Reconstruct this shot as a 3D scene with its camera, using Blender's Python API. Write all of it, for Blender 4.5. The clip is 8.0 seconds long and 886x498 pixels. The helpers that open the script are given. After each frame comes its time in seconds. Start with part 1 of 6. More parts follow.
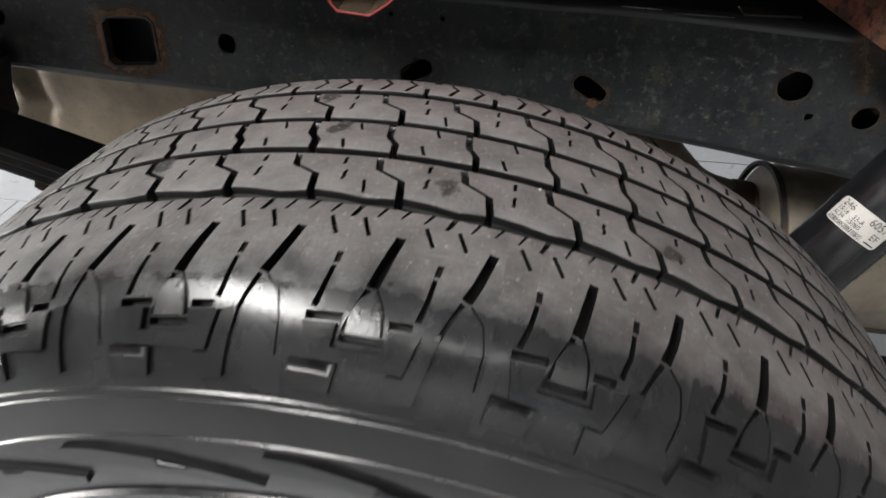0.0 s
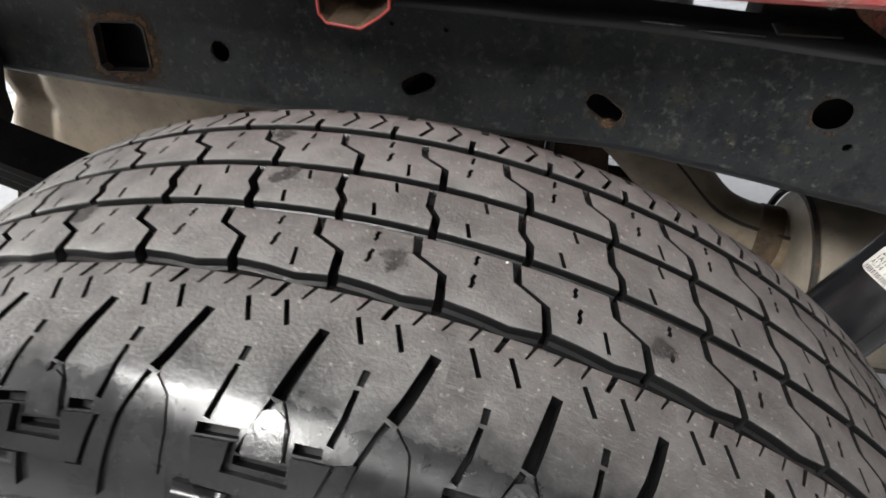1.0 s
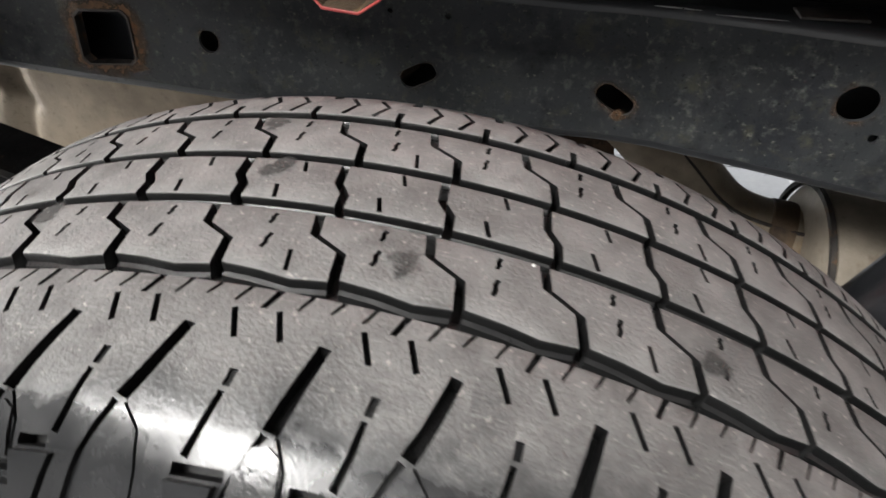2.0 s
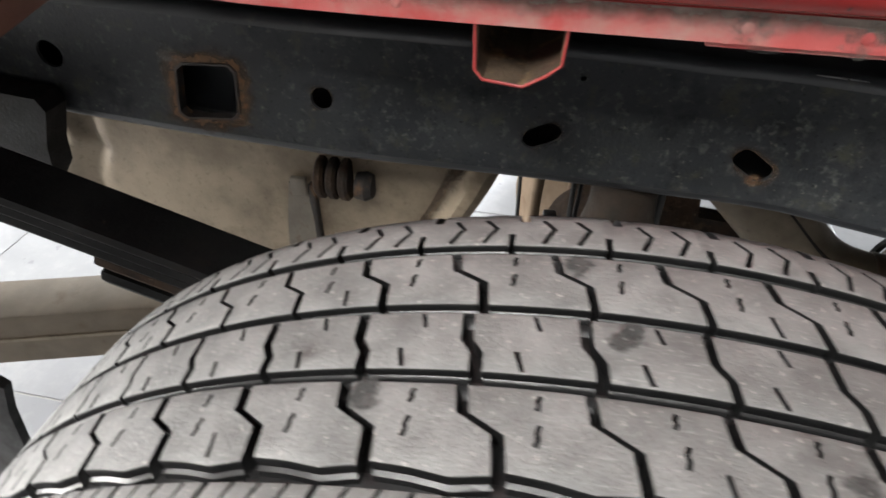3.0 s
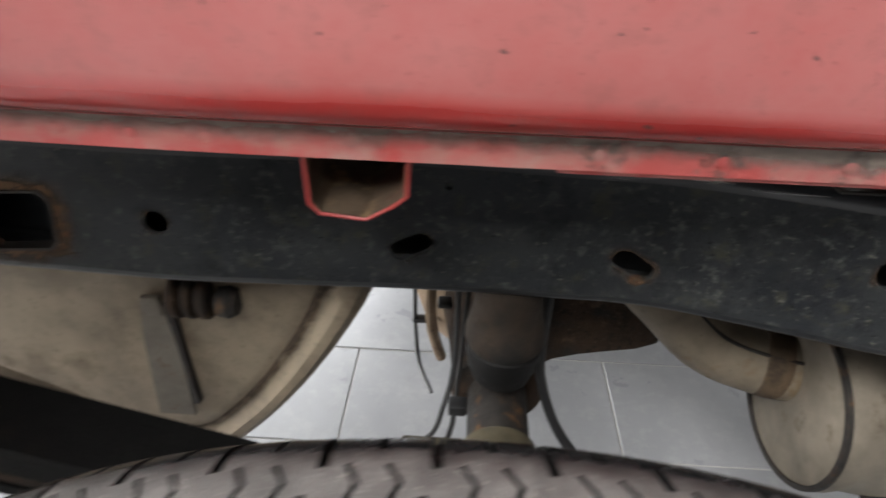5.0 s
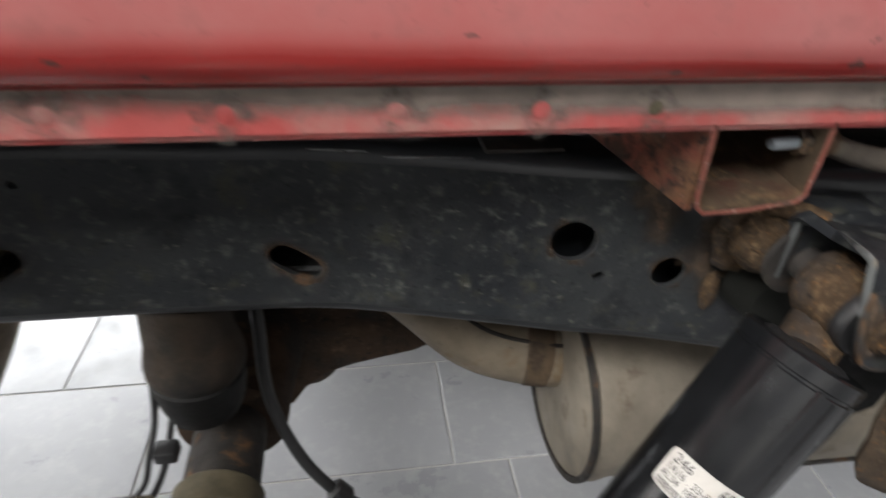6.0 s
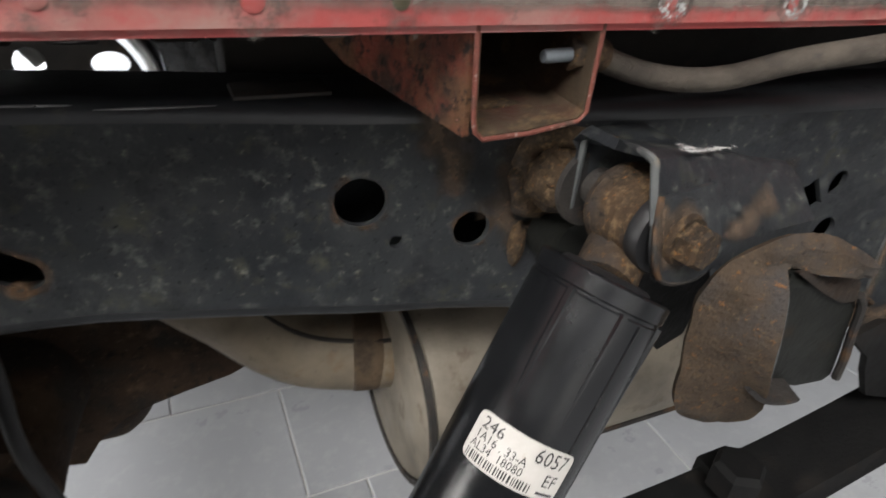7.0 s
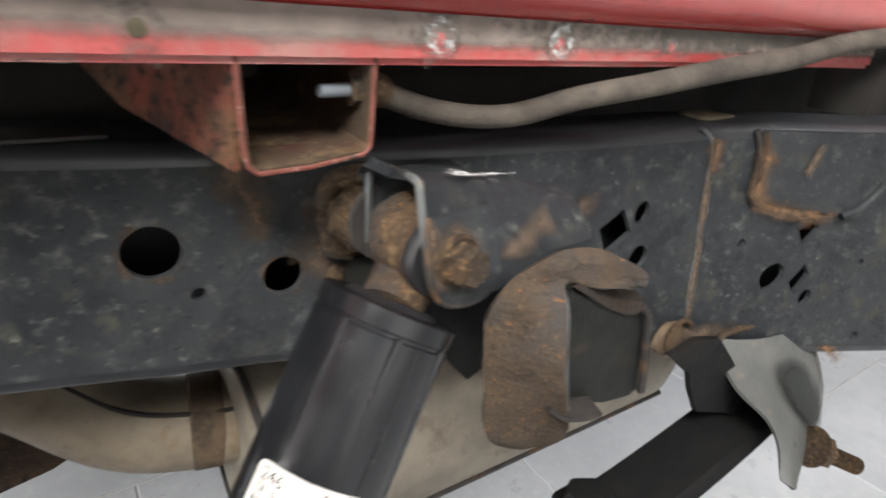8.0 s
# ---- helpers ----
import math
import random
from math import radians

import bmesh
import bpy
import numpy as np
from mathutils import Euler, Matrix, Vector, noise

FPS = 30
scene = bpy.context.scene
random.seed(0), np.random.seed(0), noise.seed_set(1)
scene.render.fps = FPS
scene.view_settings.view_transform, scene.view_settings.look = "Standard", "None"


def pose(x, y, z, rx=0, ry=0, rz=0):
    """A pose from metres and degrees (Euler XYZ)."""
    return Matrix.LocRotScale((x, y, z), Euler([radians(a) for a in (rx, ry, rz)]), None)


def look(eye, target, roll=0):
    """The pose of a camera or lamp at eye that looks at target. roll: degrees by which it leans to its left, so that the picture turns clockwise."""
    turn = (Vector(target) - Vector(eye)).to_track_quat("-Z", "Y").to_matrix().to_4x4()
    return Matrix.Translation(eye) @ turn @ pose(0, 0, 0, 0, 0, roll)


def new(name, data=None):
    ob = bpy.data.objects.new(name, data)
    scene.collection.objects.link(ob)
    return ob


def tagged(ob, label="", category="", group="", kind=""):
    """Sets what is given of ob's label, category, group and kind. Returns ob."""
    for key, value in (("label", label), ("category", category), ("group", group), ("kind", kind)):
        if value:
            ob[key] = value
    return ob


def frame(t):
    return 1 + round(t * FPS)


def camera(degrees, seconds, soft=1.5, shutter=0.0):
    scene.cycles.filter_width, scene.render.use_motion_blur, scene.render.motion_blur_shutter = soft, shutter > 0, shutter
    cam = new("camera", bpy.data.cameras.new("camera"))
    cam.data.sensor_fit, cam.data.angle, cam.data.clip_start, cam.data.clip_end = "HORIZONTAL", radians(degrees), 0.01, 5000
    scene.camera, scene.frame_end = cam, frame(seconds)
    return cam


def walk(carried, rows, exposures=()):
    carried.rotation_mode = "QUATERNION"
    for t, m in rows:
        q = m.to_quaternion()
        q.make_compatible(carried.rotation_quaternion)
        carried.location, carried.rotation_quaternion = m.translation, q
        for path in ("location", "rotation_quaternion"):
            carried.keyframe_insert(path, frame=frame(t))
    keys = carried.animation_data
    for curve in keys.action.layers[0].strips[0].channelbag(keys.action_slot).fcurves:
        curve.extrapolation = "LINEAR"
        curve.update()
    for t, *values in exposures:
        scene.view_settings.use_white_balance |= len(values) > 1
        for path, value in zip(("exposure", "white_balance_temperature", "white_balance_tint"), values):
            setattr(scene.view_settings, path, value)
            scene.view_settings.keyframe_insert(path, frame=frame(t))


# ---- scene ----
from mathutils.geometry import delaunay_2d_cdt

cam = camera(73.6, 8.0, soft=1.6, shutter=0.5)
PATH = [
    (0, (0.113, 0.133, 1.049), (-0.147, 1.66, -0.216), -0.4),
    (0.2, (0.117, 0.154, 1.049), (-0.15, 1.674, -0.224), -0.3),
    (0.5, (0.122, 0.17, 1.048), (-0.175, 1.683, -0.226), -0.3),
    (0.8, (0.133, 0.182, 1.059), (-0.201, 1.684, -0.218), -0.6),
    (1, (0.134, 0.193, 1.048), (-0.213, 1.691, -0.231), -0.6),
    (1.2, (0.138, 0.197, 1.04), (-0.216, 1.69, -0.243), -0.6),
    (2.3, (0.095, 0.232, 1.029), (-0.225, 1.731, -0.256), -0.4),
    (2.5, (0.064, 0.245, 1.037), (-0.246, 1.754, -0.238), 0.2),
    (2.7, (0.024, 0.249, 1.048), (-0.26, 1.763, -0.229), 0.9),
    (3, (-0.021, 0.25, 1.055), (-0.315, 1.771, -0.21), 0.6),
    (3.2, (-0.039, 0.251, 1.057), (-0.335, 1.772, -0.207), 0.7),
    (3.5, (-0.053, 0.258, 1.06), (-0.336, 1.793, -0.191), 0.7),
    (3.8, (-0.049, 0.249, 1.083), (-0.33, 1.802, -0.146), 0.5),
    (4, (-0.056, 0.262, 1.088), (-0.31, 1.845, -0.108), 0.6),
    (4.2, (-0.06, 0.271, 1.089), (-0.289, 1.882, -0.073), 0.8),
    (5.3, (0.085, 0.371, 1.067), (0.092, 2.014, -0.073), 1.8),
    (5.5, (0.135, 0.386, 1.06), (0.201, 2.03, -0.077), 2.0),
    (5.7, (0.175, 0.406, 1.05), (0.346, 2.038, -0.093), 2.8),
    (6, (0.218, 0.412, 1.022), (0.496, 2.045, -0.098), 2.5),
    (6.2, (0.235, 0.414, 1.001), (0.624, 2.028, -0.114), 3.3),
    (6.5, (0.26, 0.417, 0.981), (0.787, 1.996, -0.128), 3.6),
    (6.8, (0.269, 0.424, 0.966), (0.95, 1.976, -0.096), 4.5),
    (7, (0.271, 0.431, 0.963), (1.027, 1.967, -0.07), 4.5),
    (7.2, (0.267, 0.435, 0.96), (1.116, 1.965, -0.008), 5.0),
    (7.5, (0.28, 0.429, 0.953), (1.239, 1.947, 0.07), 5.0),
    (7.7, (0.287, 0.415, 0.948), (1.33, 1.922, 0.148), 6.0),
    (8, (0.316, 0.406, 0.95), (1.416, 1.864, 0.139), 5.5),
]
walk(cam, [(t, look(eye, target, roll)) for t, eye, target, roll in PATH],
     exposures=[(0, -0.5), (1, -0.15), (2.5, 0.1), (3.5, 0.05), (4, -0.2), (5.5, -0.2), (6.5, -0.3), (7, -0.2), (7.5, 0.2), (8, 0.55)])

# ---- light: an overcast day outside two wide garage doors, strip lamps under the ceiling, and an added near fill ----
world = bpy.data.worlds.new("world")
scene.world = world
world.use_nodes = True
wn, wl = world.node_tree.nodes, world.node_tree.links
sky = wn.new("ShaderNodeTexSky")
sky.sky_type = "NISHITA"
sky.sun_disc = False
sky.sun_elevation, sky.sun_rotation = radians(50), radians(200)
sky.air_density, sky.dust_density = 1.0, 4.0
wl.new(sky.outputs[0], wn["Background"].inputs[0])
wn["Background"].inputs[1].default_value = 0.08


def area_lamp(name, eye, target, sx, sy, watts, colour=(1, 1, 1)):
    d = bpy.data.lights.new(name, "AREA")
    d.shape, d.size, d.size_y, d.energy, d.color = "RECTANGLE", sx, sy, watts, colour
    ob = new(name, d)
    ob.matrix_world = look(eye, target)
    return ob


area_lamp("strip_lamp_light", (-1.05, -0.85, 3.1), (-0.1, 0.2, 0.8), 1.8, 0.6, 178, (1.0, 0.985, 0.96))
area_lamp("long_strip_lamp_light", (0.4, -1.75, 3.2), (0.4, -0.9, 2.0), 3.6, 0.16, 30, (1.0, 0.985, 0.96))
# weak added fill on the near side, low to lift the dark parts
area_lamp("door_light_near", (0.7, -3.9, 1.3), (0.1, 0.4, 0.9), 4.0, 1.8, 22, (1.0, 0.99, 0.97))
area_lamp("door_light_left", (-5.6, 0.45, 1.3), (-0.3, 0.9, 0.6), 3.0, 2.3, 760, (1.0, 0.985, 0.95))
area_lamp("door_light_far", (-2.0, 5.2, 1.6), (-0.7, 1.0, 0.0), 3.4, 2.6, 640, (0.97, 0.985, 1.0))


# ---- materials ----
def shader(name):
    m = bpy.data.materials.new(name)
    m.use_nodes = True
    return m, m.node_tree.nodes, m.node_tree.links, m.node_tree.nodes["Principled BSDF"]


def ramp(nodes, links, fac, stops):
    r = nodes.new("ShaderNodeValToRGB")
    r.color_ramp.elements[0].position, r.color_ramp.elements[0].color = stops[0][0], (*stops[0][1], 1)
    r.color_ramp.elements[1].position, r.color_ramp.elements[1].color = stops[-1][0], (*stops[-1][1], 1)
    for p, c in stops[1:-1]:
        r.color_ramp.elements.new(p).color = (*c, 1)
    links.new(fac, r.inputs[0])
    return r.outputs[0]


def noise_fac(nodes, links, scale, detail=6.0, rough=0.6, offset=True, stretch=None):
    tc = nodes.new("ShaderNodeTexCoord")
    vec = tc.outputs["Object"]
    if offset:
        oi = nodes.new("ShaderNodeObjectInfo")
        add = nodes.new("ShaderNodeVectorMath")
        add.operation = "MULTIPLY_ADD"
        links.new(oi.outputs["Random"], add.inputs[0])
        add.inputs[1].default_value = (7.0, 11.0, 5.0)
        links.new(vec, add.inputs[2])
        vec = add.outputs[0]
    if stretch:
        mp = nodes.new("ShaderNodeMapping")
        mp.inputs["Scale"].default_value = stretch
        links.new(vec, mp.inputs[0])
        vec = mp.outputs[0]
    n = nodes.new("ShaderNodeTexNoise")
    n.inputs["Scale"].default_value, n.inputs["Detail"].default_value, n.inputs["Roughness"].default_value = scale, detail, rough
    links.new(vec, n.inputs["Vector"])
    return n.outputs["Fac"]


def mixc(nodes, links, fac, a, b):
    m = nodes.new("ShaderNodeMix")
    m.data_type = "RGBA"
    links.new(fac, m.inputs["Factor"])
    for sock, v in ((m.inputs["A"], a), (m.inputs["B"], b)):
        if isinstance(v, tuple):
            sock.default_value = (*v, 1)
        else:
            links.new(v, sock)
    return m.outputs["Result"]


def grey(v):
    return (v, v, v)


def surface(name, low, high, scale=30, rough=(0.5, 0.75), metal=0.0, bump=0.15, grain=400, patches=(), coat=0.0, bump_dist=0.002, spec=0.5):
    """low, high: the two base colours; patches: (colour, scale, from, to) laid over them where a noise is high."""
    m, n, l, b = shader(name)
    base = noise_fac(n, l, scale)
    col = ramp(n, l, base, [(0.3, low), (0.7, high)])
    rg = ramp(n, l, noise_fac(n, l, scale * 1.7), [(0.3, grey(rough[0])), (0.7, grey(rough[1]))])
    for colour, sc, p0, p1 in patches:
        f = ramp(n, l, noise_fac(n, l, sc, 8, 0.65), [(p0, grey(0.0)), (p1, grey(1.0))])
        col = mixc(n, l, f, col, colour)
        rg = mixc(n, l, f, rg, grey(0.9))
    l.new(col, b.inputs["Base Color"])
    l.new(rg, b.inputs["Roughness"])
    b.inputs["Metallic"].default_value = metal
    b.inputs["Specular IOR Level"].default_value = spec
    b.inputs["Coat Weight"].default_value = coat
    b.inputs["Coat Roughness"].default_value = 0.15
    bp = n.new("ShaderNodeBump")
    bp.inputs["Strength"].default_value = bump
    bp.inputs["Distance"].default_value = bump_dist
    l.new(noise_fac(n, l, grain, 4, 0.6), bp.inputs["Height"])
    l.new(bp.outputs[0], b.inputs["Normal"])
    return m


def tread_material():
    """Dusty, scuffed rubber where the tread meets the road, clean glossy black further down the shoulder."""
    m, n, l, b = shader("tread_rubber")
    tc = n.new("ShaderNodeTexCoord")
    flat = n.new("ShaderNodeVectorMath")
    flat.operation = "MULTIPLY"
    flat.inputs[1].default_value = (1, 0, 1)
    l.new(tc.outputs["Object"], flat.inputs[0])
    ln = n.new("ShaderNodeVectorMath")
    ln.operation = "LENGTH"
    l.new(flat.outputs[0], ln.inputs[0])
    wob = n.new("ShaderNodeMath")
    wob.operation = "MULTIPLY_ADD"
    l.new(noise_fac(n, l, 90, 6, 0.7), wob.inputs[0])
    wob.inputs[1].default_value = 0.009
    l.new(ln.outputs["Value"], wob.inputs[2])
    mr = n.new("ShaderNodeMapRange")
    mr.inputs["From Min"].default_value, mr.inputs["From Max"].default_value = 0.4062, 0.4122
    l.new(wob.outputs[0], mr.inputs["Value"])
    worn = ramp(n, l, noise_fac(n, l, 38, 7, 0.65), [(0.3, (0.066, 0.0655, 0.064)), (0.7, (0.158, 0.1555, 0.151))])
    spots = ramp(n, l, noise_fac(n, l, 24, 5, 0.55), [(0.66, grey(0.0)), (0.74, grey(1.0))])
    worn = mixc(n, l, spots, worn, (0.045, 0.042, 0.04))
    specks = ramp(n, l, noise_fac(n, l, 420, 3, 0.6), [(0.62, grey(0.0)), (0.74, grey(1.0))])
    scratch = ramp(n, l, noise_fac(n, l, 130, 4, 0.6, True, (1.0, 7.0, 1.0)), [(0.58, grey(0.0)), (0.72, grey(0.6))])
    worn = mixc(n, l, scratch, worn, (0.21, 0.208, 0.202))
    worn = mixc(n, l, specks, worn, (0.30, 0.285, 0.265))
    clean = ramp(n, l, noise_fac(n, l, 60), [(0.3, (0.010, 0.0104, 0.0112)), (0.7, (0.019, 0.0192, 0.020))])
    dust = ramp(n, l, noise_fac(n, l, 500, 4, 0.6), [(0.66, grey(0.0)), (0.8, grey(1.0))])
    clean = mixc(n, l, dust, clean, (0.11, 0.105, 0.095))
    l.new(mixc(n, l, mr.outputs[0], clean, worn), b.inputs["Base Color"])
    gloss = ramp(n, l, noise_fac(n, l, 30), [(0.35, grey(0.17)), (0.65, grey(0.30))])
    rg = ramp(n, l, noise_fac(n, l, 55), [(0.3, grey(0.48)), (0.7, grey(0.70))])
    l.new(mixc(n, l, mr.outputs[0], gloss, rg), b.inputs["Roughness"])
    bp = n.new("ShaderNodeBump")
    bp.inputs["Distance"].default_value = 0.0015
    l.new(mixc(n, l, mr.outputs[0], grey(0.06), grey(0.55)), bp.inputs["Strength"])
    l.new(noise_fac(n, l, 600, 4, 0.6), bp.inputs["Height"])
    l.new(bp.outputs[0], b.inputs["Normal"])
    return m


TREAD = tread_material()
# near-black: clean rubber, with the shade deep in the grooves put in
GROOVE_FLOOR = surface("shaded_groove_floor", (0.0065, 0.0065, 0.007), (0.015, 0.0148, 0.0148), 70, (0.26, 0.40), spec=0.45, bump=0.2, grain=500)
GROOVE = surface("shaded_groove_rubber", (0.003, 0.003, 0.0032), (0.007, 0.007, 0.0072), 60, (0.45, 0.6), spec=0.22, bump=0.2, grain=500)
SIDEWALL = surface("sidewall_rubber", (0.0085, 0.0088, 0.0095), (0.019, 0.0192, 0.0198), 40, (0.13, 0.27), bump=0.10, grain=500,
                   patches=[((0.085, 0.083, 0.08), 240, 0.68, 0.85)])
FRAME = surface("frame_black_paint", (0.0080, 0.0092, 0.0112), (0.0150, 0.0168, 0.0196), 18, (0.45, 0.65), spec=0.35, bump=0.25, grain=260,
                patches=[((0.027, 0.029, 0.030), 12, 0.45, 0.8), ((0.056, 0.059, 0.055), 95, 0.545, 0.69), ((0.040, 0.040, 0.029), 42, 0.56, 0.70), ((0.010, 0.011, 0.013), 22, 0.55, 0.7), ((0.090, 0.088, 0.072), 190, 0.62, 0.71), ((0.066, 0.069, 0.063), 26, 0.63, 0.74), ((0.006, 0.0065, 0.007), 260, 0.60, 0.70)])
FRAME_BEND = surface("smooth_frame_paint", (0.012, 0.013, 0.015), (0.022, 0.0235, 0.026), 18, (0.34, 0.48), spec=0.5, bump=0.12, grain=260,
                     patches=[((0.055, 0.052, 0.045), 60, 0.60, 0.74)])
RUST = surface("rusted_steel", (0.019, 0.014, 0.010), (0.062, 0.038, 0.021), 45, (0.8, 0.95), spec=0.2, bump=0.8, grain=380,
               patches=[((0.13, 0.085, 0.045), 260, 0.50, 0.70), ((0.034, 0.030, 0.028), 24, 0.48, 0.66), ((0.22, 0.10, 0.028), 300, 0.60, 0.72), ((0.014, 0.012, 0.011), 170, 0.56, 0.68)])
RUST_PLATE = surface("scaled_rust_plate", (0.034, 0.025, 0.018), (0.078, 0.055, 0.037), 55, (0.8, 0.95), spec=0.2, bump=0.9, grain=420,
                     patches=[((0.045, 0.040, 0.037), 26, 0.50, 0.66), ((0.12, 0.080, 0.045), 330, 0.57, 0.72), ((0.20, 0.085, 0.024), 210, 0.60, 0.72), ((0.022, 0.019, 0.017), 240, 0.58, 0.70)])
RUSTY_BLACK = surface("rusted_black_steel", (0.017, 0.016, 0.016), (0.036, 0.031, 0.027), 45, (0.55, 0.8), spec=0.25, bump=0.5, grain=350,
                      patches=[((0.15, 0.075, 0.03), 30, 0.56, 0.72), ((0.09, 0.05, 0.03), 120, 0.6, 0.75)])


def red_panel_material():
    """Red gloss paint with dark specks; above the lower bend a pale film paints in reflected light and dust."""
    m, n, l, b = shader("red_body_paint")
    paint = ramp(n, l, noise_fac(n, l, 6), [(0.3, (0.31, 0.03, 0.028)), (0.7, (0.38, 0.042, 0.038))])
    tc = n.new("ShaderNodeTexCoord")
    sep = n.new("ShaderNodeSeparateXYZ")
    l.new(tc.outputs["Object"], sep.inputs[0])
    wob = n.new("ShaderNodeMath")
    wob.operation = "MULTIPLY_ADD"
    l.new(noise_fac(n, l, 7, 5, 0.55), wob.inputs[0])
    wob.inputs[1].default_value = 0.011
    rise = n.new("ShaderNodeMath")
    rise.operation = "MULTIPLY_ADD"
    l.new(sep.outputs["X"], rise.inputs[0])
    rise.inputs[1].default_value = 0.014
    l.new(sep.outputs["Z"], rise.inputs[2])
    l.new(rise.outputs[0], wob.inputs[2])
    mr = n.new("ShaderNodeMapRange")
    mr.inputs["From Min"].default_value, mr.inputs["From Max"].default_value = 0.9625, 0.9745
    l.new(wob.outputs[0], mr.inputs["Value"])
    # pale film above the bend: the reflected garage painted in, with some dust
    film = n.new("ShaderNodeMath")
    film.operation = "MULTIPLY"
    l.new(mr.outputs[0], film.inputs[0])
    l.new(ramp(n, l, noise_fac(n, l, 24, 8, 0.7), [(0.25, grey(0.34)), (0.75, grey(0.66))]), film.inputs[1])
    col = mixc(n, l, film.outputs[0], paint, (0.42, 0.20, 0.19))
    freckle = ramp(n, l, noise_fac(n, l, 230, 3, 0.5), [(0.66, grey(0.0)), (0.74, grey(0.35))])
    col = mixc(n, l, freckle, col, (0.16, 0.05, 0.045))
    mottle = ramp(n, l, noise_fac(n, l, 48, 7, 0.7), [(0.52, grey(0.0)), (0.66, grey(0.35))])
    col = mixc(n, l, mottle, col, (0.19, 0.06, 0.052))
    speck = ramp(n, l, noise_fac(n, l, 75, 3, 0.5), [(0.70, grey(0.0)), (0.725, grey(0.85))])
    col = mixc(n, l, speck, col, (0.07, 0.04, 0.035))
    l.new(col, b.inputs["Base Color"])
    l.new(mixc(n, l, film.outputs[0], grey(0.25), grey(0.6)), b.inputs["Roughness"])
    b.inputs["Coat Weight"].default_value = 0.35
    b.inputs["Coat Roughness"].default_value = 0.22
    bp = n.new("ShaderNodeBump")
    bp.inputs["Strength"].default_value, bp.inputs["Distance"].default_value = 0.05, 0.002
    l.new(noise_fac(n, l, 40, 4, 0.6), bp.inputs["Height"])
    l.new(bp.outputs[0], b.inputs["Normal"])
    return m


RED = red_panel_material()
RED_FLANGE = surface("red_flange_paint", (0.32, 0.045, 0.042), (0.40, 0.085, 0.078), 14, (0.35, 0.55), bump=0.25, grain=160,
                     patches=[((0.30, 0.22, 0.19), 20, 0.44, 0.75), ((0.10, 0.09, 0.08), 70, 0.64, 0.72)])
RED_RUST = surface("red_rusted_steel", (0.045, 0.016, 0.011), (0.125, 0.030, 0.019), 40, (0.8, 0.95), spec=0.2, bump=0.8, grain=300,
                   patches=[((0.028, 0.015, 0.011), 60, 0.46, 0.58), ((0.085, 0.043, 0.022), 24, 0.46, 0.62), ((0.012, 0.008, 0.007), 130, 0.52, 0.62), ((0.22, 0.10, 0.085), 240, 0.66, 0.74)])
RED_EDGE = surface("bare_red_edge", (0.19, 0.016, 0.016), (0.27, 0.034, 0.03), 60, (0.45, 0.6), patches=[((0.4, 0.34, 0.3), 80, 0.66, 0.74)])
PRIMER = surface("brown_primer", (0.075, 0.03, 0.018), (0.11, 0.045, 0.028), 14, (0.6, 0.8))
ALU = surface("dusty_aluminised_steel", (0.135, 0.104, 0.070), (0.26, 0.206, 0.146), 14, (0.40, 0.58), metal=0.35, bump=0.25, grain=300,
              patches=[((0.31, 0.255, 0.185), 7, 0.48, 0.74), ((0.10, 0.078, 0.052), 110, 0.56, 0.9), ((0.11, 0.078, 0.048), 9, 0.56, 0.76), ((0.06, 0.045, 0.03), 300, 0.68, 0.76)])
PIPE = surface("tarnished_pipe_steel", (0.13, 0.104, 0.074), (0.25, 0.205, 0.15), 20, (0.42, 0.6), metal=0.3, bump=0.3, grain=300,
               patches=[((0.18, 0.11, 0.05), 16, 0.56, 0.75), ((0.08, 0.065, 0.05), 70, 0.62, 0.8)])
BROWNED = surface("browned_pipe_steel", (0.05, 0.033, 0.02), (0.12, 0.08, 0.046), 20, (0.6, 0.8), metal=0.1, bump=0.4, grain=300,
                  patches=[((0.028, 0.018, 0.012), 30, 0.5, 0.7), ((0.17, 0.105, 0.045), 26, 0.6, 0.76)])
CASTING = surface("rusty_casting", (0.02, 0.0125, 0.0085), (0.06, 0.036, 0.022), 16, (0.75, 0.95), spec=0.2, bump=0.8, grain=240,
                  patches=[((0.022, 0.019, 0.017), 11, 0.48, 0.62), ((0.11, 0.07, 0.042), 28, 0.58, 0.76), ((0.014, 0.011, 0.010), 70, 0.54, 0.68), ((0.12, 0.085, 0.055), 170, 0.6, 0.72)])
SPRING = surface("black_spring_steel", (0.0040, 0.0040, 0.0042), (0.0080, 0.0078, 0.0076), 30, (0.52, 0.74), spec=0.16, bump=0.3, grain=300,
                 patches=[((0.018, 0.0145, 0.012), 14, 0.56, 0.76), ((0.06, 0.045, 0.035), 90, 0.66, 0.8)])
PLASTIC = surface("black_plastic", (0.0050, 0.0053, 0.0061), (0.0095, 0.010, 0.0112), 40, (0.17, 0.29), bump=0.06, grain=500,
                  patches=[((0.05, 0.05, 0.05), 70, 0.72, 0.8)])
HOSE = surface("black_hose", (0.01, 0.01, 0.011), (0.016, 0.016, 0.017), 60, (0.4, 0.55), bump=0.1)
ZINC = surface("zinc_bolt", (0.14, 0.16, 0.18), (0.2, 0.22, 0.24), 60, (0.45, 0.6), metal=0.2)
PAPER = surface("label_paper", (0.42, 0.4, 0.37), (0.52, 0.5, 0.47), 60, (0.5, 0.6), patches=[((0.4, 0.33, 0.24), 120, 0.66, 0.8)])
INK = surface("label_ink", (0.012, 0.012, 0.012), (0.02, 0.02, 0.02), 60, (0.5, 0.6))
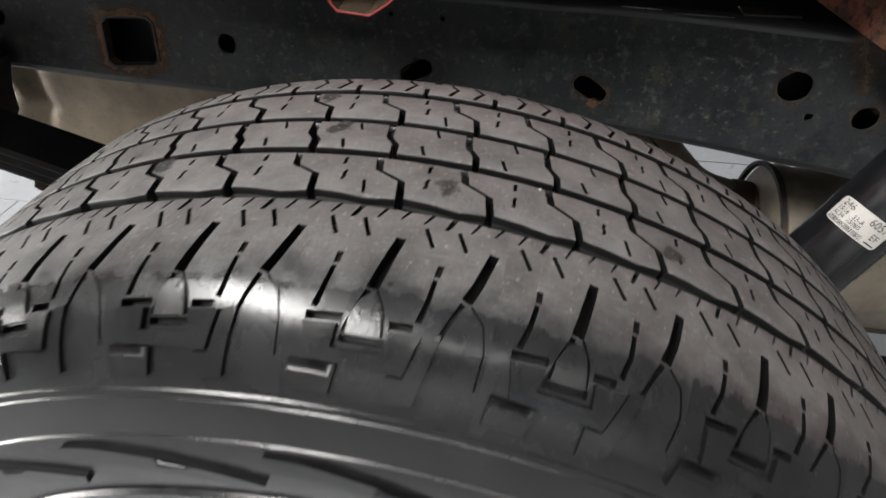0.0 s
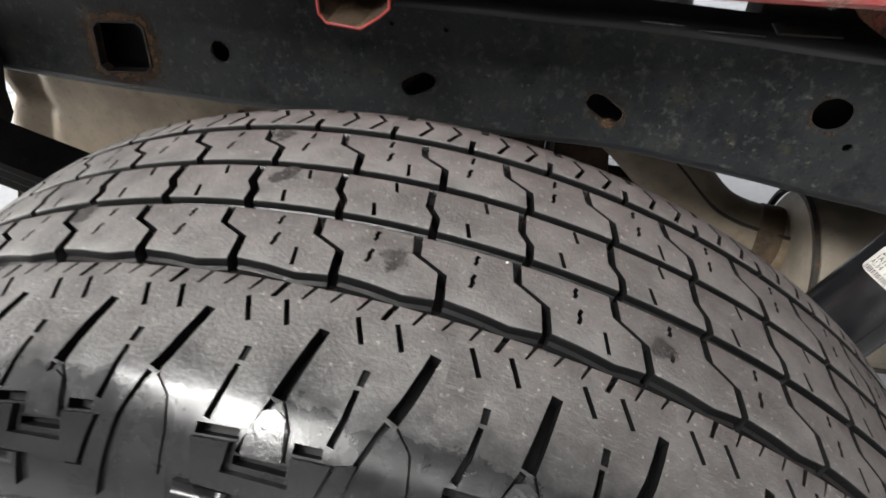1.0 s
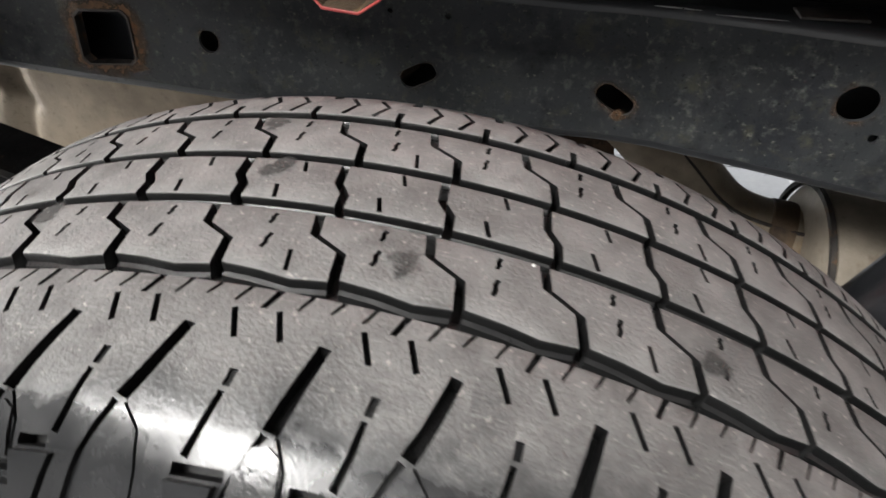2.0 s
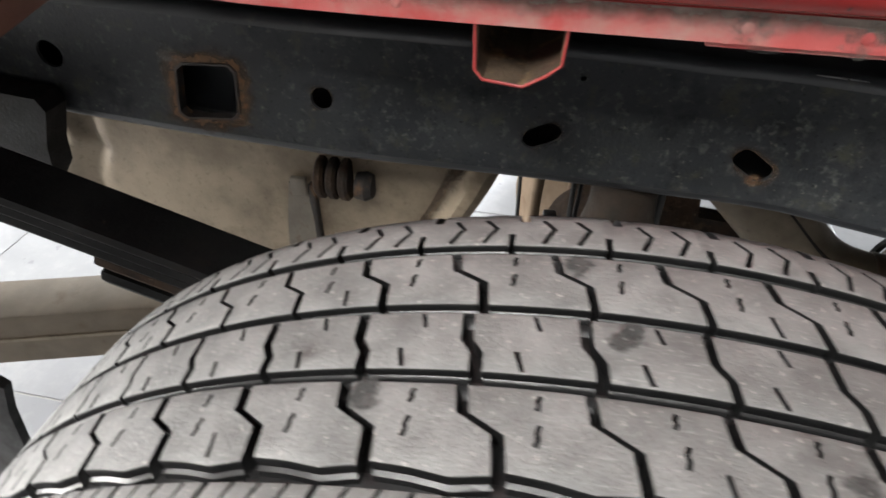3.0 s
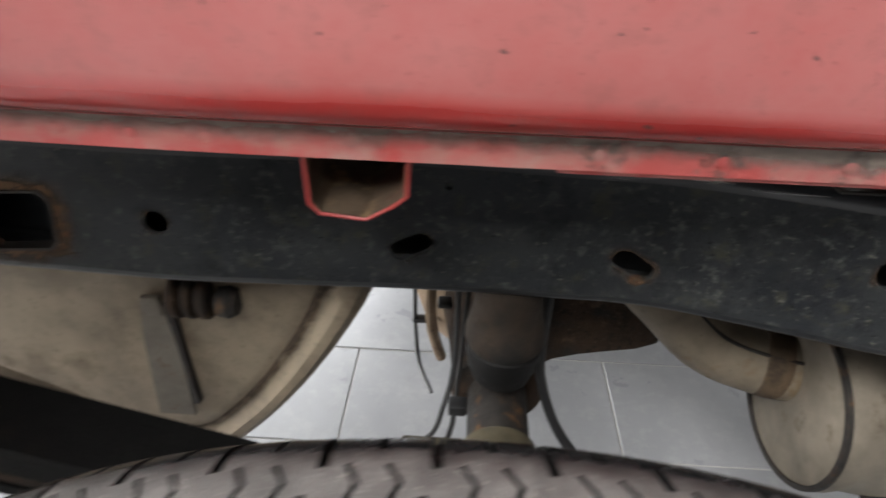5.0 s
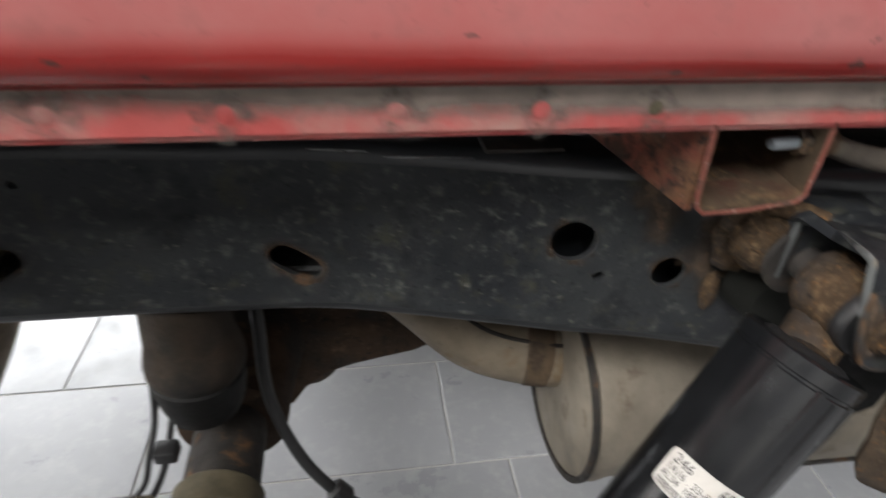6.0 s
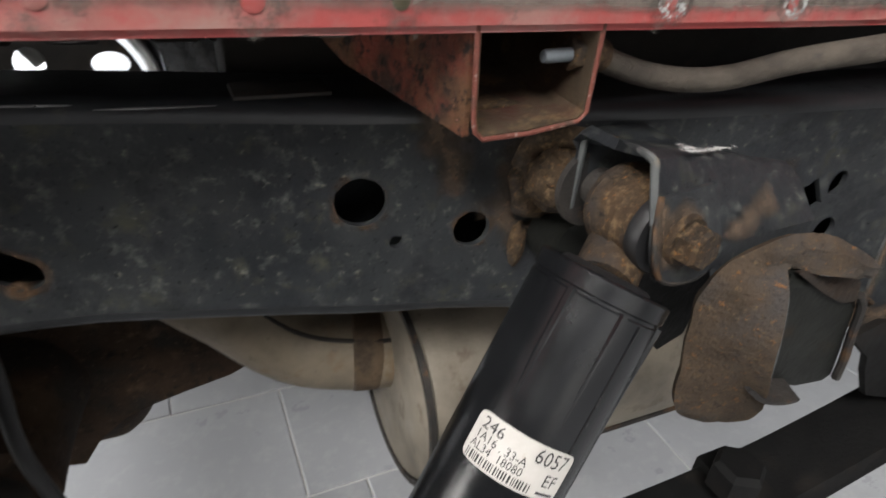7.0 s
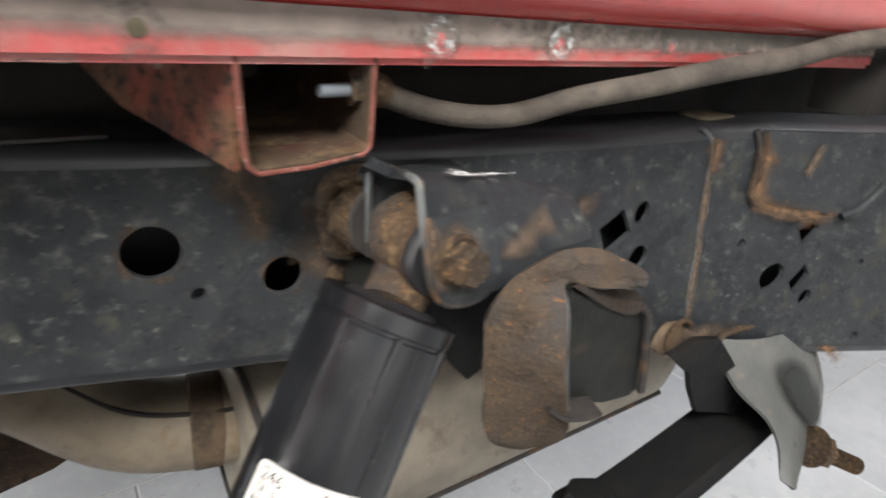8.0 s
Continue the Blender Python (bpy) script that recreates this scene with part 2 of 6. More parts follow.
CHALK = surface("white_scuff", (0.5, 0.5, 0.5), (0.65, 0.65, 0.63), 80, (0.7, 0.9), bump=0.5)
DUSTY_PIPE = surface("dust_caked_pipe", (0.035, 0.028, 0.022), (0.085, 0.07, 0.055), 40, (0.85, 1.0), bump=0.8, grain=260, patches=[((0.035, 0.03, 0.026), 60, 0.58, 0.72)])
OCHRE = surface("yellowed_rubber", (0.05, 0.042, 0.024), (0.10, 0.083, 0.05), 40, (0.7, 0.9), bump=0.3)
TILE = surface("grey_floor_tile", (0.31, 0.315, 0.33), (0.39, 0.395, 0.41), 3.5, (0.22, 0.36), bump=0.06, grain=60,
               patches=[((0.30, 0.305, 0.315), 14, 0.4, 0.9), ((0.45, 0.45, 0.45), 30, 0.5, 0.95), ((0.55, 0.55, 0.55), 130, 0.74, 0.8)])
GROUT = surface("pale_grout", (0.5, 0.49, 0.47), (0.6, 0.59, 0.57), 30, (0.8, 0.95))
WALL = surface("grey_wall_paint", (0.20, 0.20, 0.198), (0.25, 0.25, 0.247), 2, (0.7, 0.85))
UNDERBODY = surface("dark_underbody", (0.014, 0.013, 0.0125), (0.030, 0.027, 0.024), 10, (0.8, 0.95), spec=0.15, bump=0.5,
                    patches=[((0.07, 0.05, 0.035), 9, 0.6, 0.75)])
ALLOY = surface("alloy_wheel_metal", (0.35, 0.35, 0.34), (0.45, 0.45, 0.44), 20, (0.4, 0.55), metal=0.6)
ARM = surface("tan_painted_steel", (0.10, 0.08, 0.056), (0.165, 0.13, 0.094), 12, (0.6, 0.8), bump=0.3,
              patches=[((0.10, 0.07, 0.045), 14, 0.58, 0.75)])


SILL_INSIDE = surface("dusty_brown_sill", (0.026, 0.018, 0.011), (0.066, 0.045, 0.028), 30, (0.8, 0.95), spec=0.25, bump=0.6, grain=260,
                      patches=[((0.14, 0.09, 0.045), 45, 0.54, 0.72), ((0.045, 0.018, 0.012), 26, 0.52, 0.68)])
MUFFLER = surface("muffler_steel", (0.12, 0.102, 0.079), (0.25, 0.215, 0.168), 14, (0.45, 0.65), metal=0.2, bump=0.25, grain=300,
                  patches=[((0.32, 0.28, 0.22), 8, 0.48, 0.75), ((0.13, 0.098, 0.068), 30, 0.58, 0.76)])
DARK_PLATE = surface("greenish_black_plate", (0.0045, 0.005, 0.0042), (0.009, 0.0095, 0.0078), 20, (0.55, 0.75), spec=0.25, bump=0.2, grain=300,
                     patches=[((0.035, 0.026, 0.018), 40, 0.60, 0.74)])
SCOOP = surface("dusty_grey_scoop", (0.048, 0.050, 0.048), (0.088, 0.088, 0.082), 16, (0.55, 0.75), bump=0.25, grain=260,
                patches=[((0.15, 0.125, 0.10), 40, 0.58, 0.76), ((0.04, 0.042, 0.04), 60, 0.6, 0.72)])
# lighter tan copy of the casting, for the faces lit from the left
LIT_CASTING = surface("lit_side_casting", (0.15, 0.108, 0.074), (0.26, 0.195, 0.14), 14, (0.8, 0.95), spec=0.2, bump=0.5, grain=240,
                        patches=[((0.10, 0.066, 0.042), 12, 0.52, 0.7), ((0.05, 0.035, 0.025), 60, 0.62, 0.76)])
# bright metal for the highlight lines drawn on the rail
GLINT_EDGE = surface("glint_edge_metal", (0.2, 0.2, 0.2), (0.4, 0.4, 0.4), 120, (0.25, 0.4), metal=0.8)
CUP = surface("grimy_brown_steel", (0.011, 0.0085, 0.0065), (0.034, 0.0225, 0.0145), 26, (0.6, 0.85), spec=0.25, bump=0.5, grain=260,
              patches=[((0.06, 0.042, 0.028), 60, 0.6, 0.76), ((0.009, 0.0085, 0.008), 16, 0.5, 0.66)])
STRAP = surface("pale_strap_steel", (0.09, 0.075, 0.058), (0.15, 0.13, 0.105), 30, (0.6, 0.8), bump=0.3, patches=[((0.1, 0.07, 0.045), 60, 0.58, 0.72)])
RED_WORN = surface("worn_red_edge", (0.10, 0.03, 0.02), (0.19, 0.045, 0.032), 60, (0.6, 0.8), bump=0.5, patches=[((0.3, 0.24, 0.21), 220, 0.58, 0.68), ((0.06, 0.03, 0.02), 60, 0.48, 0.62)])
WORN_GREY = surface("worn_grey_paint", (0.04, 0.043, 0.044), (0.095, 0.099, 0.098), 14, (0.5, 0.7), bump=0.25, grain=260,
                    patches=[((0.022, 0.023, 0.025), 13, 0.5, 0.66), ((0.17, 0.14, 0.1), 60, 0.62, 0.75)])


def film_material(name, low, high, strength=1.0, scale=90, rough=0.9, spread=2.4):
    """A thin film of dirt or rust that thins out towards its edge, ragged by noise."""
    m, n, l, b = shader(name)
    l.new(ramp(n, l, noise_fac(n, l, scale * 1.3), [(0.3, low), (0.7, high)]), b.inputs["Base Color"])
    b.inputs["Roughness"].default_value = rough
    at = n.new("ShaderNodeAttribute")
    at.attribute_name = "fade"
    off = n.new("ShaderNodeMath")
    off.operation = "SUBTRACT"
    l.new(noise_fac(n, l, scale, 7, 0.7), off.inputs[0])
    off.inputs[1].default_value = 0.5
    ma = n.new("ShaderNodeMath")
    ma.operation = "MULTIPLY_ADD"
    l.new(off.outputs[0], ma.inputs[0])
    ma.inputs[1].default_value = spread
    l.new(at.outputs["Fac"], ma.inputs[2])
    mr = n.new("ShaderNodeMapRange")
    mr.inputs["From Min"].default_value, mr.inputs["From Max"].default_value = 0.3, 0.95
    mr.inputs["To Max"].default_value = strength
    l.new(ma.outputs[0], mr.inputs["Value"])
    l.new(mr.outputs[0], b.inputs["Alpha"])
    return m


RUST_FILM = film_material("rust_film", (0.05, 0.03, 0.017), (0.135, 0.072, 0.033), 0.85)
BROWN_FILM = film_material("brown_film", (0.05, 0.035, 0.024), (0.10, 0.066, 0.042), 0.85, 50)
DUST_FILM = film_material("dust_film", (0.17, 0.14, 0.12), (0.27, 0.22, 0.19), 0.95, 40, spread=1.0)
GRIME_FILM = film_material("grime_film", (0.06, 0.062, 0.055), (0.15, 0.135, 0.115), 0.6, 140, spread=3.2)
GREEN_FILM = film_material("soft_dark_film", (0.008, 0.0095, 0.0088), (0.017, 0.019, 0.0175), 0.95, 22, rough=0.6, spread=0.9)
BLACK_FILM = film_material("black_film", (0.018, 0.0175, 0.017), (0.045, 0.043, 0.041), 0.85, 110, spread=4.0)
WHITE_FILM = film_material("white_film", (0.4, 0.4, 0.4), (0.55, 0.55, 0.53), 0.85, 260, spread=4.5)


# ---- building helpers ----
def thing(name, loc, label, category, group="", kind=""):
    ob = new(name)
    ob.empty_display_size = 0.05
    ob.matrix_world = loc if isinstance(loc, Matrix) else Matrix.Translation(loc)
    return tagged(ob, label, category, group, kind)


def finish(name, bm, material, smooth=True, angle=35):
    bmesh.ops.recalc_face_normals(bm, faces=bm.faces)
    me = bpy.data.meshes.new(name)
    bm.to_mesh(me)
    bm.free()
    me.materials.append(material)
    if smooth:
        me.shade_smooth()
        me.set_sharp_from_angle(angle=radians(angle))
    return me


def part(name, bm, material, parent, label="", local=False, smooth=True, angle=35):
    """Links a bmesh as one mesh object under a thing or a part. Its vertices are in world metres, or with local in the parent's."""
    me = bm if isinstance(bm, bpy.types.Mesh) else finish(name, bm, material, smooth, angle)
    ob = new(name, me)
    if parent:
        ob.parent = parent
        if not local:
            bpy.context.view_layer.update()
            ob.matrix_parent_inverse = parent.matrix_world.inverted()
    if label:
        ob["label"] = label
    return ob


def box_bm(x0, x1, y0, y1, z0, z1, bevel=0.002, seg=2, m=None):
    bm = bmesh.new()
    bmesh.ops.create_cube(bm, size=1, matrix=Matrix.LocRotScale(((x0 + x1) / 2, (y0 + y1) / 2, (z0 + z1) / 2), None, (x1 - x0, y1 - y0, z1 - z0)))
    if bevel:
        bmesh.ops.bevel(bm, geom=bm.edges[:], offset=bevel, segments=seg, affect="EDGES", profile=0.5)
    if m:
        bm.transform(m)
    return bm


def smooth_path(pts, n):
    """Points on a Catmull-Rom curve through pts."""
    P = [Vector(p) for p in pts]
    P = [2 * P[0] - P[1]] + P + [2 * P[-1] - P[-2]]
    out = []
    for i in range(1, len(P) - 2):
        for k in range(n):
            t = k / n
            a, b, c, d = P[i - 1], P[i], P[i + 1], P[i + 2]
            out.append(0.5 * ((2 * b) + (c - a) * t + (2 * a - 5 * b + 4 * c - d) * t * t + (3 * b - a - 3 * c + d) * t ** 3))
    return out + [P[-2]]


def tube_bm(pts, radius, sides=16, n=6, caps=True):
    """A round tube along a smooth curve; radius may be a function of 0..1."""
    path = smooth_path(pts, n) if n > 1 else [Vector(p) for p in pts]
    bm = bmesh.new()
    rings = []
    ref = None
    for i, p in enumerate(path):
        d = (path[min(i + 1, len(path) - 1)] - path[max(i - 1, 0)]).normalized()
        if ref is None:
            ref = d.orthogonal().normalized()
        ref = (ref - d * ref.dot(d)).normalized()
        side = d.cross(ref)
        r = radius(i / (len(path) - 1)) if callable(radius) else radius
        rings.append([bm.verts.new(p + r * (math.cos(a) * ref + math.sin(a) * side)) for a in (2 * math.pi * k / sides for k in range(sides))])
    for p, q in zip(rings, rings[1:]):
        for k in range(sides):
            bm.faces.new((p[k], p[(k + 1) % sides], q[(k + 1) % sides], q[k]))
    if caps:
        bm.faces.new(rings[0][::-1])
        bm.faces.new(rings[-1])
    return bm


def spin_bm(profile, a, b, sides=40, oval=(1, 1), up=(0, 0, 1), caps=True):
    """A turned shape: profile of (distance from a, radius) along the line a to b."""
    a, b = Vector(a), Vector(b)
    d = (b - a).normalized()
    u = (Vector(up) - d * d.dot(Vector(up))).normalized()
    v = d.cross(u)
    bm = bmesh.new()
    rings = [[bm.verts.new(a + d * h + r * (oval[0] * math.cos(t) * u + oval[1] * math.sin(t) * v)) for t in (2 * math.pi * k / sides for k in range(sides))] for h, r in profile]
    for p, q in zip(rings, rings[1:]):
        for k in range(sides):
            bm.faces.new((p[k], p[(k + 1) % sides], q[(k + 1) % sides], q[k]))
    if caps:
        bm.faces.new(rings[0][::-1])
        bm.faces.new(rings[-1])
    return bm


def plate_bm(outline, thick, place, holes=(), step=0.0, bevel=0.0):
    """A plate of that thickness with holes: outline and holes are (u, v); place(u, v, d) gives the point d below the face."""

    loops = [list(outline)] + [list(h) for h in holes]
    if step:
        loops = [densify(lp, step) for lp in loops]
    verts, edges = [], []
    for lp in loops:
        k = len(verts)
        verts += [Vector((p[0], p[1])) for p in lp]
        edges += [(k + i, k + (i + 1) % len(lp)) for i in range(len(lp))]
    if step:
        us, vs = [p[0] for p in loops[0]], [p[1] for p in loops[0]]
        nu, nv = int((max(us) - min(us)) / step), int((max(vs) - min(vs)) / step)
        for i in range(1, nu):
            for j in range(1, nv):
                p = (min(us) + (max(us) - min(us)) * i / nu, min(vs) + (max(vs) - min(vs)) * j / nv)
                if inside(p, loops[0]) and not any(inside(p, h) for h in loops[1:]) and all(near_edge(p, lp) > step * 0.35 for lp in loops):
                    verts.append(Vector(p))
    vo, _, fo, ov, _, _ = delaunay_2d_cdt(verts, edges, [], 0, 1e-7)
    bm = bmesh.new()
    front = [bm.verts.new(place(v.x, v.y, 0)) for v in vo]
    back = [bm.verts.new(place(v.x, v.y, thick)) for v in vo]
    used = set()
    for f in fo:
        c = ((vo[f[0]].x + vo[f[1]].x + vo[f[2]].x) / 3, (vo[f[0]].y + vo[f[1]].y + vo[f[2]].y) / 3)
        if inside(c, loops[0]) and not any(inside(c, h) for h in loops[1:]):
            bm.faces.new([front[i] for i in f])
            bm.faces.new([back[i] for i in reversed(f)])
    k = 0
    old = {}
    for i, src in enumerate(ov):
        for s in src:
            old[s] = i
    for lp in loops:
        for i in range(len(lp)):
            p, q = old[k + i], old[k + (i + 1) % len(lp)]
            if p != q:
                bm.faces.new((front[p], front[q], back[q], back[p]))
        k += len(lp)
    loose = [v for v in bm.verts if not v.link_faces]
    bmesh.ops.delete(bm, geom=loose, context="VERTS")
    return bm


def film_bm(rows, closed=False):
    """A film from rows of (point, fade): fade 1 where it is thick, 0 at its edge."""
    bm = bmesh.new()
    lay = bm.verts.layers.float.new("fade")
    grid = []
    for row in rows:
        line = []
        for pt, f in row:
            v = bm.verts.new(pt)
            v[lay] = f
            line.append(v)
        grid.append(line)
    for a, b in zip(grid, grid[1:]):
        n = len(a)
        for i in range(n if closed else n - 1):
            bm.faces.new((a[i], a[(i + 1) % n], b[(i + 1) % n], b[i]))
    return bm


def ring_film(loop, grows, place):
    """Film round a closed loop of (u, v): grows are (how far out, fade)."""
    cx, cz = sum(a for a, _ in loop) / len(loop), sum(b for _, b in loop) / len(loop)
    rows = []
    for g, f in grows:
        row = []
        for x, z in loop:
            L = math.hypot(x - cx, z - cz) + 1e-9
            row.append((place(x + (x - cx) / L * g, z + (z - cz) / L * g), f))
        rows.append(row)
    return film_bm(rows, True)


def streak_film(pts, width, place):
    """Film along a line of (u, v), widest width."""
    rows = []
    line = [(a.x, a.y) for a in smooth_path([(u, v, 0) for u, v in pts], 6)]
    for i, (u, v) in enumerate(line):
        a, b = line[max(i - 1, 0)], line[min(i + 1, len(line) - 1)]
        dx, dy = b[0] - a[0], b[1] - a[1]
        L = math.hypot(dx, dy)
        end = min(1, 6 * i / len(line), 6 * (len(line) - 1 - i) / len(line))
        rows.append([(place(u - dy / L * width * k, v + dx / L * width * k), (1 - abs(k)) * (0.3 + 0.7 * end)) for k in (-1, -.5, 0, .5, 1)])
    return film_bm(rows)


def densify(loop, step):
    out = []
    for p, q in zip(loop, loop[1:] + loop[:1]):
        n = max(1, int(math.dist(p, q) / step + 0.5))
        out += [(p[0] + (q[0] - p[0]) * i / n, p[1] + (q[1] - p[1]) * i / n) for i in range(n)]
    return out


def inside(p, loop):
    x, y = p
    hit = False
    for (x0, y0), (x1, y1) in zip(loop, loop[1:] + loop[:1]):
        if (y0 > y) != (y1 > y) and x < (x1 - x0) * (y - y0) / (y1 - y0) + x0:
            hit = not hit
    return hit


def near_edge(p, loop):
    best = 9.0
    for a, b in zip(loop, loop[1:] + loop[:1]):
        dx, dy = b[0] - a[0], b[1] - a[1]
        t = max(0, min(1, ((p[0] - a[0]) * dx + (p[1] - a[1]) * dy) / (dx * dx + dy * dy + 1e-12)))
        best = min(best, math.dist(p, (a[0] + t * dx, a[1] + t * dy)))
    return best


def ring2d(cx, cy, rx, ry, n=20, turn=0.0, power=2.0):
    """A closed round or (power above 2) squarish loop, turned by degrees."""
    out = []
    for k in range(n):
        a = 2 * math.pi * k / n
        c, s = math.cos(a), math.sin(a)
        x = rx * math.copysign(abs(c) ** (2 / power), c)
        y = ry * math.copysign(abs(s) ** (2 / power), s)
        t = radians(turn)
        out.append((cx + x * math.cos(t) - y * math.sin(t), cy + x * math.sin(t) + y * math.cos(t)))
    return out


def slot2d(cx, cy, half, r, turn, n=8):
    """A long hole with round ends."""
    t = radians(turn)
    out = []
    for s in (1, -1):
        for k in range(n + 1):
            a = math.pi * k / n - math.pi / 2
            x, y = s * (half + r * math.cos(a)), s * r * math.sin(a)
            out.append((cx + x * math.cos(t) - y * math.sin(t), cy + x * math.sin(t) + y * math.cos(t)))
    return out


def band2d(pts, w0, w1=None):
    """A narrow closed loop along a line of points, w0 wide at its start and w1 at its end."""
    w1 = w0 if w1 is None else w1
    left, right = [], []
    for i, p in enumerate(pts):
        a, b = pts[max(i - 1, 0)], pts[min(i + 1, len(pts) - 1)]
        dx, dy = b[0] - a[0], b[1] - a[1]
        L = math.hypot(dx, dy)
        w = (w0 + (w1 - w0) * i / (len(pts) - 1)) / 2
        left.append((p[0] - dy / L * w, p[1] + dx / L * w))
        right.append((p[0] + dy / L * w, p[1] - dx / L * w))
    return left + right[::-1]


def thicken(bm, t):
    """Gives an open sheet that thickness, away from its present side."""
    bmesh.ops.recalc_face_normals(bm, faces=bm.faces[:])
    bm.normal_update()
    for v in bm.verts:
        v.normal_update()
    faces, rim = bm.faces[:], [(e.verts[0], e.verts[1]) for e in bm.edges if len(e.link_faces) == 1]
    twin = {v: bm.verts.new(v.co - v.normal * t) for v in bm.verts[:]}
    for f in faces:
        bm.faces.new([twin[v] for v in reversed(f.verts)])
    for a, b in rim:
        bm.faces.new((a, b, twin[b], twin[a]))


def bolt_bm(base, axis, r, head, washer=0.0, shaft=0.0):
    """A hexagonal bolt head on a washer, standing on base along axis, with a threaded end if shaft."""
    base, axis = Vector(base), Vector(axis).normalized()
    bm = bmesh.new()
    q = axis.to_track_quat("Z", "Y").to_matrix().to_4x4()
    h = 0.0
    if washer:
        bmesh.ops.create_cone(bm, cap_ends=True, segments=28, radius1=washer, radius2=washer * 0.92, depth=0.003, matrix=Matrix.Translation(base + axis * 0.0015) @ q)
        h = 0.003
    bmesh.ops.create_cone(bm, cap_ends=True, segments=6, radius1=r, radius2=r, depth=head * 0.8, matrix=Matrix.Translation(base + axis * (h + head * 0.4)) @ q)
    bmesh.ops.create_cone(bm, cap_ends=True, segments=6, radius1=r, radius2=r * 0.82, depth=head * 0.2, matrix=Matrix.Translation(base + axis * (h + head * 0.9)) @ q)
    if shaft:
        for k in range(int(shaft / 0.0015)):
            bmesh.ops.create_cone(bm, cap_ends=True, segments=16, radius1=r * 0.55, radius2=r * 0.48, depth=0.0015, matrix=Matrix.Translation(base + axis * (h + head + 0.0015 * k)) @ q)
    return bm

# ---- garage shell ----
def wall_with_door(name, y, x0, x1, height, door, thick=0.2):
    a, b, h = door
    place = lambda u, v, d: (u, y + d, v)
    bm = plate_bm([(x0, 0), (a, 0), (a, h), (b, h), (b, 0), (x1, 0), (x1, height), (x0, height)], thick, place)
    ob = part(name, bm, WALL, None, smooth=False)
    return tagged(ob, "plain grey garage wall with a wide door opening", "wall", kind="structure")


wall_with_door("wall_south", -4.2, -6, 6, 3.6, (-3.2, 2.6, 2.9))
wall_with_door("wall_north", 6.0, -6, 6, 3.6, (-4.6, 1.4, 3.0))
west = part("wall_west", plate_bm([(-4.2, 0), (-.8, 0), (-.8, 2.6), (2.8, 2.6), (2.8, 0), (6.2, 0), (6.2, 3.6), (-4.2, 3.6)], .2, lambda u, v, d: (-6.2 + d, u, v)), WALL, None, smooth=False)
tagged(west, "plain grey garage wall with a wide door opening", "wall", kind="structure")
for nm, x in (("wall_east", 6.0),):
    tagged(part(nm, box_bm(x, x + 0.2, -4.2, 6.2, 0, 3.6, 0), WALL, None, smooth=False), "plain grey painted garage wall", "wall", kind="structure")
tagged(part("ceiling", box_bm(-6.2, 6.2, -4.4, 6.4, 3.6, 3.75, 0), WALL, None, smooth=False), "plain grey garage ceiling", "ceiling", kind="structure")
tagged(part("ground", box_bm(-60, 60, -60, 60, -0.3, -0.08, 0), GROUT, None, smooth=False), "pale concrete ground outside the garage", "ground", kind="structure")

# ---- rear wheel ----
AXLE = Vector((0.030, 0.3906, 0.495))
WHEEL = Matrix.Translation(AXLE)
R0 = 0.410
PITCHES = 64
PITCH = 2 * math.pi * R0 / PITCHES

# half section of the tyre from the crown to the bead: (across, radius)
SECTION = smooth_path([(0, .410, 0), (.03, .4098, 0), (.06, .4088, 0), (.08, .4072, 0), (.094, .4050, 0), (.1022, .4026, 0), (.1036, .4016, 0), (.114, .3950, 0), (.1235, .3842, 0), (.131, .370, 0), (.136, .352, 0), (.139, .328, 0), (.137, .300, 0), (.129, .272, 0), (.117, .250, 0), (.106, .236, 0)], 8)
INNER = smooth_path([(0, .410, 0), (.03, .4098, 0), (.055, .4088, 0), (.068, .4074, 0), (.080, .4048, 0), (.092, .3978, 0), (.103, .385, 0), (.112, .365, 0), (.120, .345, 0), (.126, .320, 0), (.128, .296, 0), (.124, .270, 0), (.116, .250, 0), (.106, .236, 0)], 8)


def arcs(line):
    out = [0.0]
    for a, b in zip(line, line[1:]):
        out.append(out[-1] + (b - a).length)
    return out


SIDES = {1: (SECTION, arcs(SECTION)), -1: (INNER, arcs(INNER))}


def section_at(s):
    """Across, radius and outward normal (across, radius) of the tyre at the length s along its section."""
    sign = 1 if s >= 0 else -1
    line, arc = SIDES[sign]
    t = abs(s)
    k = max(0, min(len(arc) - 2, int(np.searchsorted(arc, t)) - 1))
    f = (t - arc[k]) / (arc[k + 1] - arc[k])
    p = line[k].lerp(line[k + 1], f)
    d = (line[min(k + 2, len(line) - 1)] - line[max(k - 1, 0)]).normalized()
    return sign * p.x, p.y, sign * -d.y, d.x


def on_tyre(u, s, d=0.0):
    """The point of the tyre at u along the tread and s across it, d below the surface, in the wheel's own axes."""
    w, r, nw, nr = section_at(s)
    w, r, a = w - nw * d, r - nr * d, u / R0
    return Vector((r * math.sin(a), -w, r * math.cos(a)))


